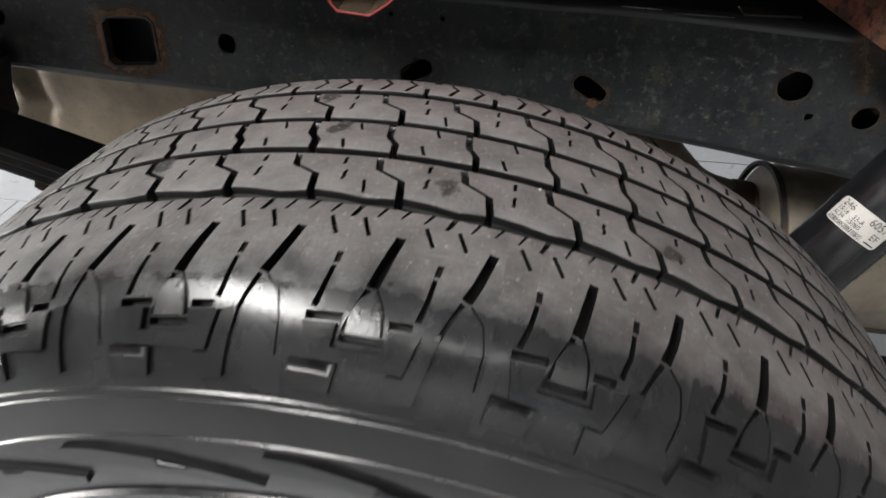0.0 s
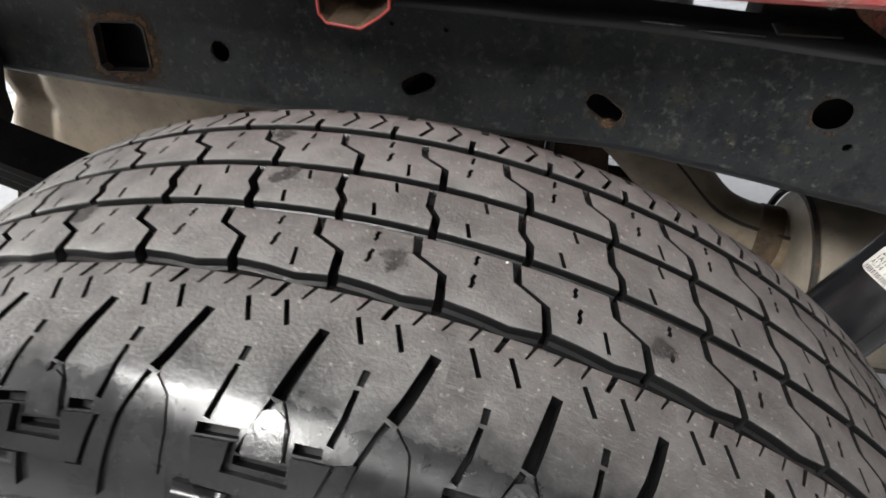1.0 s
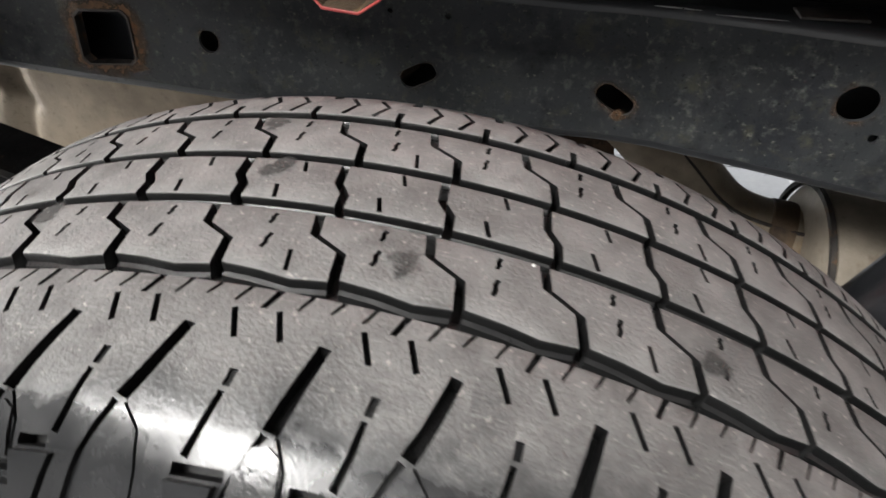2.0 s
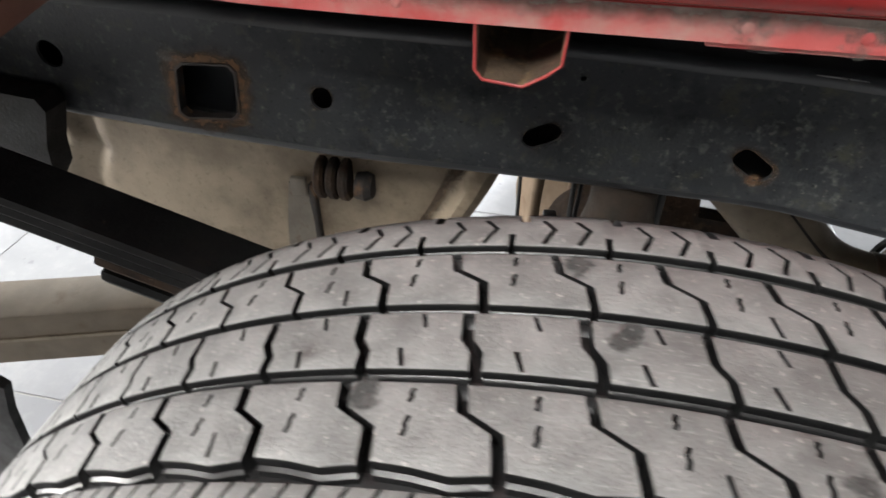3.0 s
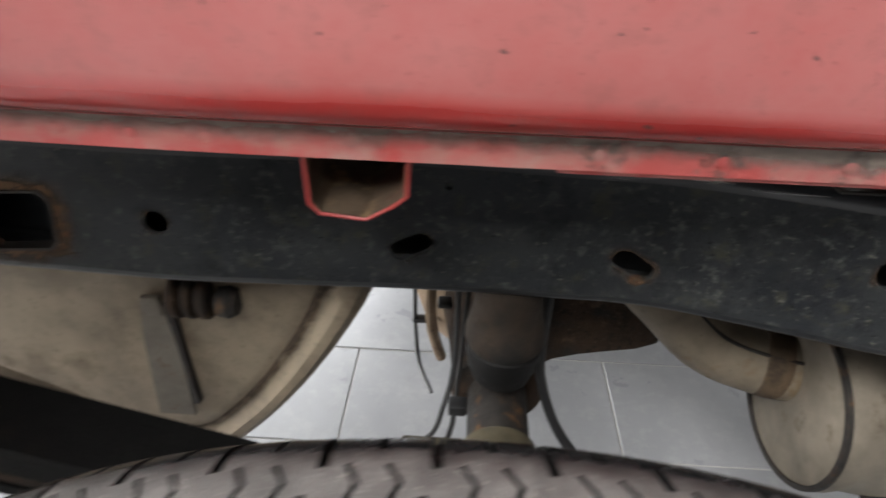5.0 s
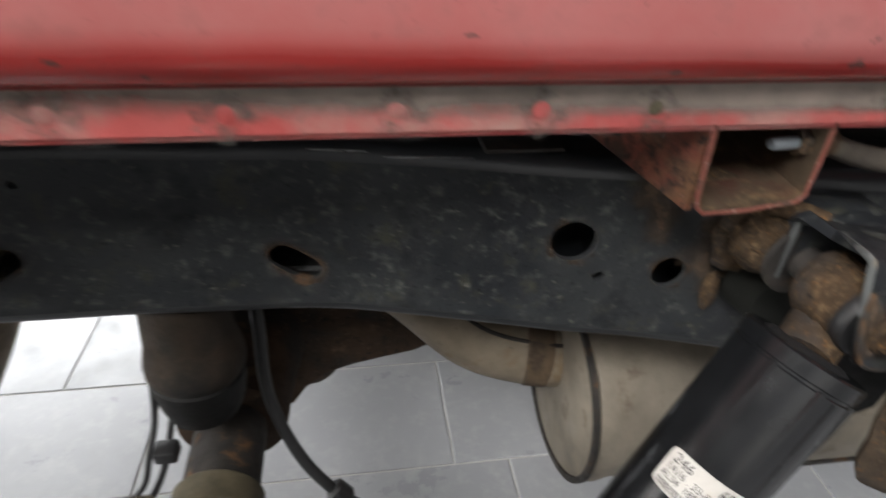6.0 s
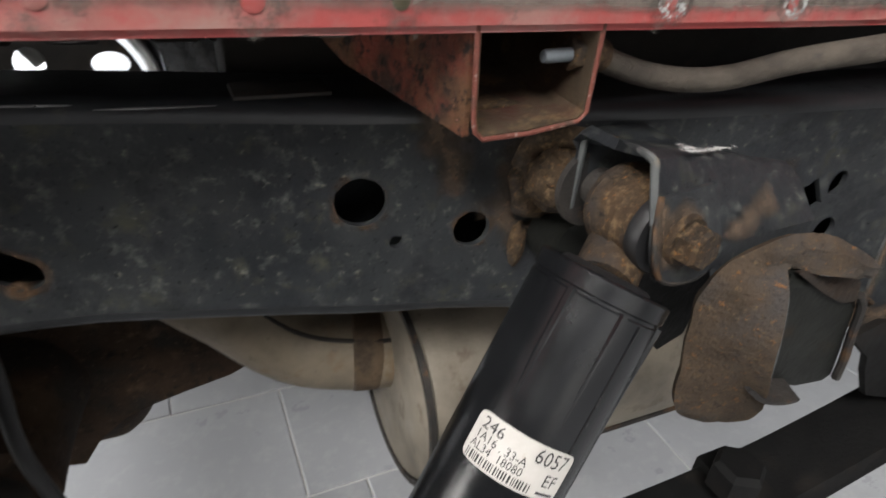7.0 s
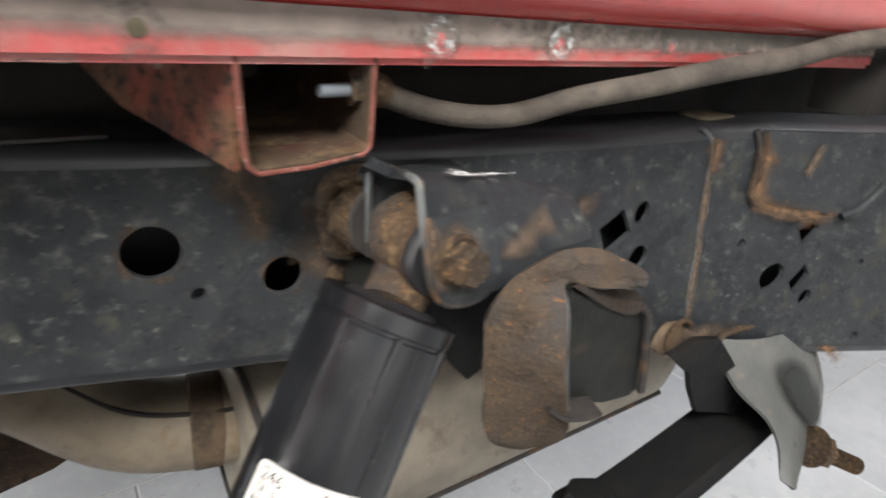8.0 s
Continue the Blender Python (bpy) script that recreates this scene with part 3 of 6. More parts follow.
def tread_mesh(name, outline, cuts=(), depth=0.008, step=0.007, lift=0.0, mats=(None, None), foot=None):
    """A piece of tread: its face with cuts (loop, depth) let into it, and walls down to depth."""
    loops = [densify(list(outline), step)] + [densify(list(c[0]), step) for c in cuts]
    verts, edges = [], []
    for lp in loops:
        k = len(verts)
        verts += [Vector(p) for p in lp]
        edges += [(k + i, k + (i + 1) % len(lp)) for i in range(len(lp))]
    us, vs = [p[0] for p in loops[0]], [p[1] for p in loops[0]]
    nu, nv = max(1, int((max(us) - min(us)) / step)), max(1, int((max(vs) - min(vs)) / step))
    for i in range(1, nu):
        for j in range(1, nv):
            p = (min(us) + (max(us) - min(us)) * i / nu, min(vs) + (max(vs) - min(vs)) * j / nv)
            if inside(p, loops[0]) and all(near_edge(p, lp) > step * 0.3 for lp in loops):
                verts.append(Vector(p))
    vo, _, fo, ov, _, _ = delaunay_2d_cdt(verts, edges, [], 0, 1e-8)
    pts, faces, kind = [], [], []

    def put(v, d):
        pts.append(on_tyre(v.x, v.y, d))
        return len(pts) - 1

    top, floors = {}, [{} for _ in cuts]
    for f in fo:
        c = (sum(vo[i].x for i in f) / 3, sum(vo[i].y for i in f) / 3)
        if not inside(c, loops[0]):
            continue
        level = next((k for k, lp in enumerate(loops[1:]) if inside(c, lp)), None)
        store, d = (top, -lift) if level is None else (floors[level], cuts[level][1] - lift)
        for i in f:
            if i not in store:
                store[i] = put(vo[i], d)
        faces.append([store[i] for i in f])
        kind.append(0 if level is None else cuts[level][2] if len(cuts[level]) > 2 else 1)
    k = 0
    old = {s: i for i, src in enumerate(ov) for s in src}
    for n, lp in enumerate(loops):
        deep = depth if n == 0 else cuts[n - 1][1]
        for i in range(len(lp)):
            p, q = old[k + i], old[k + (i + 1) % len(lp)]
            if p != q:
                a, b = (foot(vo[p]), foot(vo[q])) if foot and n == 0 else (vo[p], vo[q])
                da, db = Vector(a) - vo[p], Vector(b) - vo[q]
                if da.length and db.length:
                    # rounded, worn lip beside the groove
                    a1, b1, a2, b2 = vo[p] + da.normalized() * .0005, vo[q] + db.normalized() * .0005, vo[p] + da.normalized() * .0009, vo[q] + db.normalized() * .0009
                    faces.append([put(vo[p], -lift), put(vo[q], -lift), put(b1, .0003 - lift), put(a1, .0003 - lift)])
                    faces.append([put(a1, .0003 - lift), put(b1, .0003 - lift), put(b2, .0011 - lift), put(a2, .0011 - lift)])
                    if min(da.y, db.y) > .0015:
                        # the wall steps out in a narrow ledge half way down
                        a3, b3, a4, b4 = vo[p] + da * .30, vo[q] + db * .30, vo[p] + da * .72, vo[q] + db * .72
                        faces.append([put(a2, .0011 - lift), put(b2, .0011 - lift), put(b3, deep * .50 - lift), put(a3, deep * .50 - lift)])
                        faces.append([put(a3, deep * .50 - lift), put(b3, deep * .50 - lift), put(b4, deep * .58 - lift), put(a4, deep * .58 - lift)])
                        faces.append([put(a4, deep * .58 - lift), put(b4, deep * .58 - lift), put(b, deep - lift), put(a, deep - lift)])
                        kind += [0, 1, 1, 2, 1]
                    else:
                        faces.append([put(a2, .0011 - lift), put(b2, .0011 - lift), put(b, deep - lift), put(a, deep - lift)])
                        kind += [0, 1, 1]
                else:
                    faces.append([put(vo[p], -lift), put(vo[q], -lift), put(b, deep - lift), put(a, deep - lift)])
                    kind.append(1)
        k += len(lp)
    me = bpy.data.meshes.new(name)
    me.from_pydata([tuple(p) for p in pts], [], faces)
    bm = bmesh.new()
    bm.from_mesh(me)
    for f, kd in zip(bm.faces, kind):
        f.material_index = kd
    bmesh.ops.remove_doubles(bm, verts=bm.verts[:], dist=1e-6)
    bmesh.ops.recalc_face_normals(bm, faces=bm.faces[:])
    up = sum((f.normal.dot(Vector((f.calc_center_median().x, f.calc_center_median().y, f.calc_center_median().z)).normalized()) * f.calc_area() for f in bm.faces if f.material_index == 0))
    if up < 0:
        bmesh.ops.reverse_faces(bm, faces=bm.faces[:])
    bm.to_mesh(me)
    bm.free()
    for mm in mats:
        me.materials.append(mm)
    me.shade_smooth()
    me.set_sharp_from_angle(angle=radians(48))
    return me


GAP = 0.0036


wheel = thing("wheel", WHEEL, "black truck wheel with dusty worn tread on the rear axle", "wheel")


def lathe_bm(profile, n=160):
    bm = bmesh.new()
    rings = [[bm.verts.new((r * math.sin(a), -w, r * math.cos(a))) for w, r in profile] for a in (2 * math.pi * k / n for k in range(n))]
    for k in range(n):
        p, q = rings[k], rings[(k + 1) % n]
        for i in range(len(profile) - 1):
            bm.faces.new((p[i], p[i + 1], q[i + 1], q[i]))
    return bm


def sunk(s, d):
    w, r, nw, nr = section_at(s)
    return (w - nw * d, r - nr * d)


# carcass: the floor of the grooves between the shoulders
GROOVES = ((0.0545, .0052), (0.0172, .0040), (-0.0152, .0036), (-0.0518, .0042))


def groove_depth(s):
    """Depth of the carcass: each main groove has a rounded floor, highest along its middle."""
    d = 0.0078
    for mid, half in GROOVES:
        d -= .0016 * max(0.0, 1 - ((s - mid) / half) ** 2)
    return d


crown = [sunk(s, groove_depth(s)) for s in sorted([*np.linspace(-0.150, 0.150, 61), *(m + h * f for m, h in GROOVES for f in (-1, -.75, -.5, -.25, 0, .25, .5, .75, 1))])]
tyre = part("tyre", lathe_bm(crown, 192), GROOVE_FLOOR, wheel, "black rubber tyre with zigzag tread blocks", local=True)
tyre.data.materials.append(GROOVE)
# the narrow gaps between blocks get the darker rubber, as if shaded
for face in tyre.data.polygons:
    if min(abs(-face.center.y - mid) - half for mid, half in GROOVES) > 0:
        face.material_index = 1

# blocks of the three middle ribs
A_NEAR, A_FAR = 0.0498, 0.0207
B_NEAR, B_FAR = 0.0138, -0.0122
C_NEAR, C_FAR = -0.0182, -0.0480


def wavy(u, s, length):
    return band2d([(u, s), (u + 0.0007, s - length * 0.35), (u + 0.0001, s - length * 0.62), (u + 0.0009, s - length)], 0.0017)


def block_set(name, u0, near, far, shape, variants):
    """Blocks of one rib. u0: the trailing corner on the near side; shape: (back along the tread, share of the way across) of the joint."""
    out = []
    h = near - far
    for v in range(variants):
        def joint(u):
            return [(u, near)] + [(u - b, near - f * h) for b, f in shape]
        left, right = joint(u0 - PITCH + GAP), joint(u0)
        if name == "A":
            # the edge beside the wide groove bows out towards the trailing end
            left[0] = (left[0][0], near - 0.0008)
            right.insert(0, (u0 - PITCH * .30, near + 0.0022))
            right.insert(0, (u0 - PITCH * .62, near + 0.0002))
            right[2] = (u0, near + 0.0006)
        mid = u0 - PITCH / 2
        cuts = []
        if name == "B":
            cuts.append((band2d([(mid - 0.001, far + 0.0003), (mid + 0.0012, far + 0.0072)], 0.0016), 0.006))
            cuts.append((band2d([(mid - 0.0035, near - 0.0003), (mid - 0.0060, near - 0.0088)], 0.0018), 0.006))
        else:
            cuts.append((wavy(mid - 0.0095, far + 0.0075, 0.0055), 0.0035))
            cuts.append((wavy(mid - 0.0090 + 0.002 * v, far + 0.0200, 0.0075), 0.0035))
            if v:
                cuts.append((band2d([(mid + 0.0055, near - 0.0003), (mid + 0.0035, near - 0.0100)], 0.0016), 0.006))
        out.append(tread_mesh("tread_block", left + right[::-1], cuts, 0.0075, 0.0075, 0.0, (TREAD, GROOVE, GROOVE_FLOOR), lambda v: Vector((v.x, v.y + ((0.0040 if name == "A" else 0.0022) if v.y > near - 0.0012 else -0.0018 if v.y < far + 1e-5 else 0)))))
    return out


ZIG = ((0.0018, 0.41), (0.0136, 0.65), (0.0154, 1.0))
RIBS = [block_set("A", -0.0135, A_NEAR, A_FAR, ZIG, 2),
        block_set("B", 0.0158, B_NEAR, B_FAR, ((0.0006, 0.28), (0.0050, 0.52), (0.0062, 1.0)), 1),
        block_set("C", 0.0126, C_NEAR, C_FAR, ((0.0018, 0.40), (0.0132, 0.64), (0.0156, 1.0)), 2)]
# the pitch of the ribs varies a little round the tyre
DRIFT = [{63: -.0006, 62: -.0015, 61: -.0025, 60: -.0033, 59: -.0038, 58: -.0032, 57: -.0022, 56: -.0012},
         {63: -.0010, 62: -.0022, 61: -.0032, 60: -.0036, 59: -.0036, 58: -.0026, 57: -.0013},
         {62: -.0006, 61: -.0010, 60: -.0006}]
for rib, meshes in enumerate(RIBS):
    for k in range(PITCHES):
        ob = part("tread_block", meshes[1 if (k % 3 == 1 and len(meshes) > 1) else 0], None, tyre, local=True)
        ob.matrix_basis = pose(0, 0, 0, 0, 360 * k / PITCHES + math.degrees(DRIFT[rib].get(k, 0) / R0), 0)


# outer shoulder: two pitches long, with slots that run down into the sidewall
def mm(pts):
    return [(u / 1000, s / 1000) for u, s in pts]


def near_shoulder():
    W, P = 2 * PITCH * 1000, PITCH * 1000
    U0 = -37.0
    edge = []
    # the edge beside the groove: saw teeth cut askew
    teeth = 8
    for k in range(teeth):
        u, e = U0 + W * k / teeth, U0 + W * (k + 1) / teeth
        deep = 7.5 if k % 4 == 1 else (6.0, 5.0, 6.3, 5.2)[k % 4]
        wide = 2.6 if k % 4 == 1 else 1.7
        edge += [(u, 58.6), (e - 2.0 - wide, 58.6), (e - 2.0 - wide - 2.6, 58.6 + deep), (e - 2.0 - 3.2, 58.6 + deep), (e - 2.0, 58.6)]
    edge.append((U0 + W, 58.6))
    loop = mm(edge + [(U0 + W, 149), (U0, 149)])
    c = []
    for b in (-31.3, -31.3 + P):
        c.append((mm(band2d([(b, 67), (b + 4.6, 77.5)], 1.9)), 0.0055))
        c.append((mm(band2d([(b + 13.8, 66), (b + 18.2, 76.5)], 1.9)), 0.0055))
    # slot that ends in a foot
    c.append((mm(band2d([(0.2, 75.2), (-1.6, 84), (-3.6, 94), (-5.25, 101.9)], 4.0, 5.2)), 0.0066))
    c.append((mm(band2d([(-6.6, 102.7), (-10, 111), (-13.4, 120)], 2.4, 2.0)), 0.0032))
    c.append((mm(band2d([(-14.4, 122.2), (3.6, 122.0)], 2.8, 3.2)), 0.0045))
    c.append((mm(band2d([(-2.9, 102.6), (1.2, 110.6), (2.3, 119.6)], 1.0, 1.0)), 0.0013))
    # recesses beside the foot
    c.append((mm(band2d([(3.9, 114.9), (13.4, 114.6)], 3.2, 3.2)), 0.0058))
    c.append((mm(band2d([(-28.8, 115.2), (-14.0, 114.6)], 3.4, 3.2)), 0.0058))
    # short slots: a shallow start, then a narrow cut
    c.append((mm(band2d([(18.6, 86.2), (18.0, 92.0)], 2.6, 2.4)), 0.0012))
    c.append((mm(band2d([(17.6, 93.4), (16.8, 103), (14.8, 112)], 1.9, 2.6)), 0.0042))
    c.append((mm(band2d([(-21.8, 87.0), (-22.0, 92.4)], 2.6, 2.4)), 0.0012))
    c.append((mm(band2d([(-22.4, 93.8), (-23.8, 103), (-26.2, 112.0)], 1.9, 2.6)), 0.0042))
    # slot that runs on as a thin line
    c.append((mm(band2d([(38.6, 74.6), (36.6, 83), (34.2, 92), (31.2, 100)], 4.0, 4.6)), 0.0066))
    c.append((mm(band2d([(30.0, 101.1), (26.2, 110), (21.6, 122), (17.5, 133), (13.6, 142)], 2.4, 1.2)), 0.0028))
    c.append((mm(band2d([(33.3, 101.5), (39.2, 107.8), (41.6, 118), (41.2, 132)], 0.9, 0.9)), 0.0012))
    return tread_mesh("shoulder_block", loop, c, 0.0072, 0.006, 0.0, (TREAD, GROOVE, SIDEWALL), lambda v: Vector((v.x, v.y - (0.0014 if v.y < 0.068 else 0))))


def plate_piece(pts, lift):
    # walls take the near-black rubber, which paints the shade round each lug
    return tread_mesh("sidewall_lug", mm(pts), (), lift + 0.0005, 0.006, lift, (SIDEWALL, GROOVE))


shoulder_a = near_shoulder()
lugs = [plate_piece([(-28.6, 117.4), (-15.4, 117.0), (-16.6, 125.4), (5.8, 125.8), (4.6, 117.2), (17.4, 116.8), (12.4, 131.8), (-25.6, 130.4)], 0.0030),
        plate_piece([(-32.6, 131.2), (-13.6, 132.0), (-16.0, 143.4), (-33.6, 143.0)], 0.0022),
        plate_piece([(6.2, 133.0), (13.2, 133.0), (18.6, 116.4), (24.6, 115.0), (18.4, 142.4), (6.6, 144.2)], 0.0018),
        plate_piece([(-11.6, 113.0), (-8.4, 106.4), (-4.4, 105.2), (-.6, 107.6), (1.6, 119.6), (-12.2, 119.8)], 0.0010)]
u_shift = math.degrees(0.0351 / R0)
for k in range(PITCHES // 2):
    turn = pose(0, 0, 0, 0, u_shift + 720 * k / PITCHES, 0)
    part("shoulder_block", shoulder_a, None, tyre, local=True).matrix_basis = turn
    for lug in lugs:
        part("sidewall_lug", lug, None, tyre, local=True).matrix_basis = turn


# inner shoulder: one pitch long, with chevron sipes and open slots
def far_shoulder():
    W = PITCH * 1000
    loop = mm([(-63, -55.6), (-61.5, -55.6), (-61.9, -63.5), (-58.8, -63.5), (-58.6, -55.6), (-63.1 + W, -55.6), (-63.1 + W, -150), (-63, -150)])
    c = [(mm(band2d([(-46.5, -56.6), (-42.6, -68.4), (-47.6, -76.8)], 2.3)), 0.005),
         (mm(band2d([(-32.1, -56.6), (-27.6, -68.8), (-33.2, -76.8)], 2.3)), 0.005),
         (mm(band2d([(-55.8, -75.2), (-57.2, -88), (-58.0, -104), (-58, -122)], 4.2, 5.2)), 0.0066),
         (mm(band2d([(-36.6, -85.5), (-37.2, -95), (-37.4, -108)], 2.9, 3.4)), 0.004)]
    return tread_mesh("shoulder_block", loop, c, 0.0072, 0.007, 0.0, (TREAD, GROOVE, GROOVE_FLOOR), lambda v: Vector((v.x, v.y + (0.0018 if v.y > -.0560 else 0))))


shoulder_c = far_shoulder()
for k in range(PITCHES):
    part("shoulder_block", shoulder_c, None, tyre, local=True).matrix_basis = pose(0, 0, 0, 0, 360 * k / PITCHES, 0)

# smudges on the worn tread, and a pebble caught in a groove
for u, sm, w in ((-.101, .025, .0065), (-.0325, -.0425, .007), (-.0158, -.005, .0055), (.0485, .0363, .006), (-.0135, -.010, .0035), (.155, .036, .005)):
    part("smudge", ring_film(ring2d(u, sm, .0006, .0005, 18), [(0, 1), (w * .55, .85), (w, .35), (w * 1.35, 0)], lambda x, z: on_tyre(x, z * 1.0, -.0004)), BLACK_FILM, tyre, "dark smudge on the worn tread", local=True)

bm = bmesh.new()
bmesh.ops.create_icosphere(bm, subdivisions=2, radius=1)
for v in bm.verts:
    v.co = on_tyre(.0896, .0213, .0008) + v.co * .0012 * (1 + .4 * noise.noise(v.co * 2))
part("pebble", bm, CHALK, tyre, "pale pebble caught in a groove", local=True)

# lower sidewalls with their rings
S_END = min(SIDES[1][1][-1], SIDES[-1][1][-1]) - 0.001


def sidewall_profile(sign):
    out = []
    for s in np.linspace(0.1485, S_END, 130):
        d = 0.0
        if 0.1500 < s < 0.1518:
            d = -0.0009
        if 0.1518 <= s < 0.1545:
            d = 0.0007
        if 0.1745 < s < 0.1765:
            d = -0.0010
        if s >= 0.1765:
            d = 0.0012
        if s > 0.222:
            d = -0.0016
        out.append(sunk(sign * s, d))
    return out


for sign in (1, -1):
    part("sidewall", lathe_bm(sidewall_profile(sign), 192), SIDEWALL, tyre, "smooth glossy black lower sidewall", local=True)
# sloping raised bars, each starting where the last one ends
bar_mesh = tread_mesh("sidewall_bar", mm([(-137, 180.5), (-118, 181.2), (-80, 187.5), (-42, 196.5), (-19, 202.5), (-24, 208.5), (-60, 201.0), (-100, 193.0), (-133, 190.2)]), (), 0.0030, 0.006, 0.0016, (SIDEWALL, GROOVE))
for k in range(21):
    part("sidewall_bar", bar_mesh, None, tyre, local=True).matrix_basis = pose(0, 0, 0, 0, 360 * k / 21, 0)
part("rim", lathe_bm([(0.106, .236), (.112, .228), (.110, .222), (.098, .214), (.06, .205), (-.06, .205), (-.098, .214), (-.112, .224), (-.106, .236)], 96), ALLOY, wheel, "grey alloy rim barrel", local=True)


def spoke_bm(a):
    m = pose(0, 0, 0, 0, a, 0)
    bm = box_bm(-0.022, 0.022, -0.075, -0.050, 0.055, 0.208, 0.006, 2)
    bm.transform(m)
    return bm


for k in range(6):
    part("spoke", spoke_bm(60 * k + 30), ALLOY, wheel, local=True)
part("hub", spin_bm([(0, .07), (.01, .085), (.03, .085), (.035, .06), (.05, .04)], (0, -0.03, 0), (0, -0.09, 0), 40), ALLOY, wheel, local=True)

# ---- the wheel on the other end of the axle, seen through the gap over the rail ----
other = thing("wheel", Matrix.Translation((AXLE.x, 2.09, AXLE.z)), "opposite rear truck wheel with an open spoked alloy rim", "wheel")
full = [sunk(s, 0) for s in np.linspace(-S_END, S_END, 90)]
part("tyre", lathe_bm(full, 96), SIDEWALL, other, local=True)
part("rim", lathe_bm([(0.106, .236), (.112, .228), (.098, .214), (.06, .205), (-.06, .205), (-.098, .214), (-.112, .224), (-.106, .236)], 96), ALLOY, other, local=True)
for k in range(5):
    bm = spoke_bm(72 * k + 105)
    bm.transform(Matrix.Rotation(math.pi, 4, "Z"))
    part("spoke", bm, ALLOY, other, local=True)
part("hub", spin_bm([(0, .035), (.02, .044), (.05, .044), (.07, .03)], (0, 0, 0), (0, 0.09, 0), 40), ALLOY, other, local=True)
part("brake_drum", spin_bm([(0, .03), (.004, .050), (.05, .051), (.06, .04)], (0, -.05, 0), (0, .02, 0), 48), UNDERBODY, other, "dark hub carrier behind the spokes", local=True)

# added mask: its two openings shape the light glimpsed past the wheel
shield = [p for p in ring2d(0, 0, .2, .2, 48)]
part("dust_shield", plate_bm(shield, .003, lambda u, v, d: (u, -.115 + d, v), [ring2d(-.028, .088, .030, .036, 16), ring2d(.128, .082, .040, .028, 16)], .03), UNDERBODY, other, "dark mask added at the spokes, two openings let light through", local=True)

# ---- frame rail ----
PLAN = [(-1.5, .742), (-.6, .742), (-.32, .744), (-.237, .746), (-.13, .760), (-.026, .773), (.06, .778), (.171, .777), (.25, .762), (.30, .750), (.364, .734), (.435, .726), (.55, .705), (.65, .693), (.72, .687), (.79, .682), (.82, .670), (.95, .606), (1.10, .545), (1.5, .50)]
LOW = [(-1.5, .79), (-.62, .768), (-.51, .759), (-.40, .751), (-.29, .745), (-.18, .736), (-.08, .728), (0, .7225), (.11, .718), (.21, .719), (.26, .717), (.33, .715), (.42, .709), (.51, .699), (.55, .693), (.68, .665), (.8, .635), (.95, .625), (1.5, .60)]
HIGH = [(-1.5, .905), (-.6, .895), (-.4, .890), (-.2, .880), (0, .868), (.12, .862), (.3, .862), (.5, .860), (.76, .861), (.9, .868), (1.5, .88)]


def along(table, x):
    return float(np.interp(x, [p[0] for p in table], [p[1] for p in table]))


RAIL_R = 0.012
SMOOTH_PLAN = [(x, float(np.mean([along(PLAN, x + d) for d in (-.03, -.015, 0, .015, .03)]))) for x in np.arange(-1.5, 1.501, 0.02)]


def rail_y(x):
    return along(SMOOTH_PLAN, x)


rail = thing("frame_rail", (0, 0.78, 0.72), "black-painted steel truck frame rail, stained, with rust round its holes", "truck frame")
RAIL_HOLES = [
    (ring2d(-.518, .829, .014, .014), "round"),
    ([(-.388, .782), (-.382, .776), (-.333, .779), (-.325, .786), (-.320, .826), (-.326, .833), (-.372, .831), (-.380, .825)], "square"),
    (ring2d(-.237, .807, .0105, .012, 20, -20), "round"),
    (slot2d(-.026, .778, .009, .0105, 25), "slot"),
    (slot2d(.171, .768, .010, .0105, -32), "slot"),
    (ring2d(.364, .801, .0158, .0158, 24), "round"),
    (ring2d(.386, .772, .0045, .0045, 12), "round"),
    (ring2d(.435, .777, .0122, .0128, 24), "round"),
    ([(.710, .796), (.7245, .773), (.698, .756), (.6865, .781)], "diamond"),
    (ring2d(.733, .790, .0085, .0105, 18, -12), "round"),
    (ring2d(.741, .747, .0115, .0115, 18), "round"),
    (ring2d(.852, .754, .004, .0045, 10), "round"),
    (ring2d(.891, .7195, .0105, .0145, 18, -15), "round"),
    ([(.920, .734), (.9275, .7225), (.919, .700), (.910, .713)], "diamond"),
    (ring2d(.932, .697, .006, .0085, 12), "round"),
    ([(.913, .782), (.9205, .771), (.911, .752), (.902, .768)], "diamond"),
    (ring2d(.978, .735, .003, .004, 10), "round"),
    (ring2d(1.007, .648, .004, .005, 10), "round"),
    (ring2d(-.05, .842, .0025, .0025, 10), "round"),
    (ring2d(.005, .838, .0028, .0028, 10), "round"),
]
xs = [float(x) for x in np.arange(-1.5, 1.501, 0.03)]
face_loop = [(x, along(LOW, x) + RAIL_R) for x in xs] + [(x, along(HIGH, x) - RAIL_R) for x in reversed(xs)]
part("outer_web", plate_bm(face_loop, 0.004, lambda u, v, d: (u, rail_y(u) + d, v), [h for h, _ in RAIL_HOLES], 0.03), FRAME, rail, "black-painted outer face with punched holes")
bm = bmesh.new()
rings = []
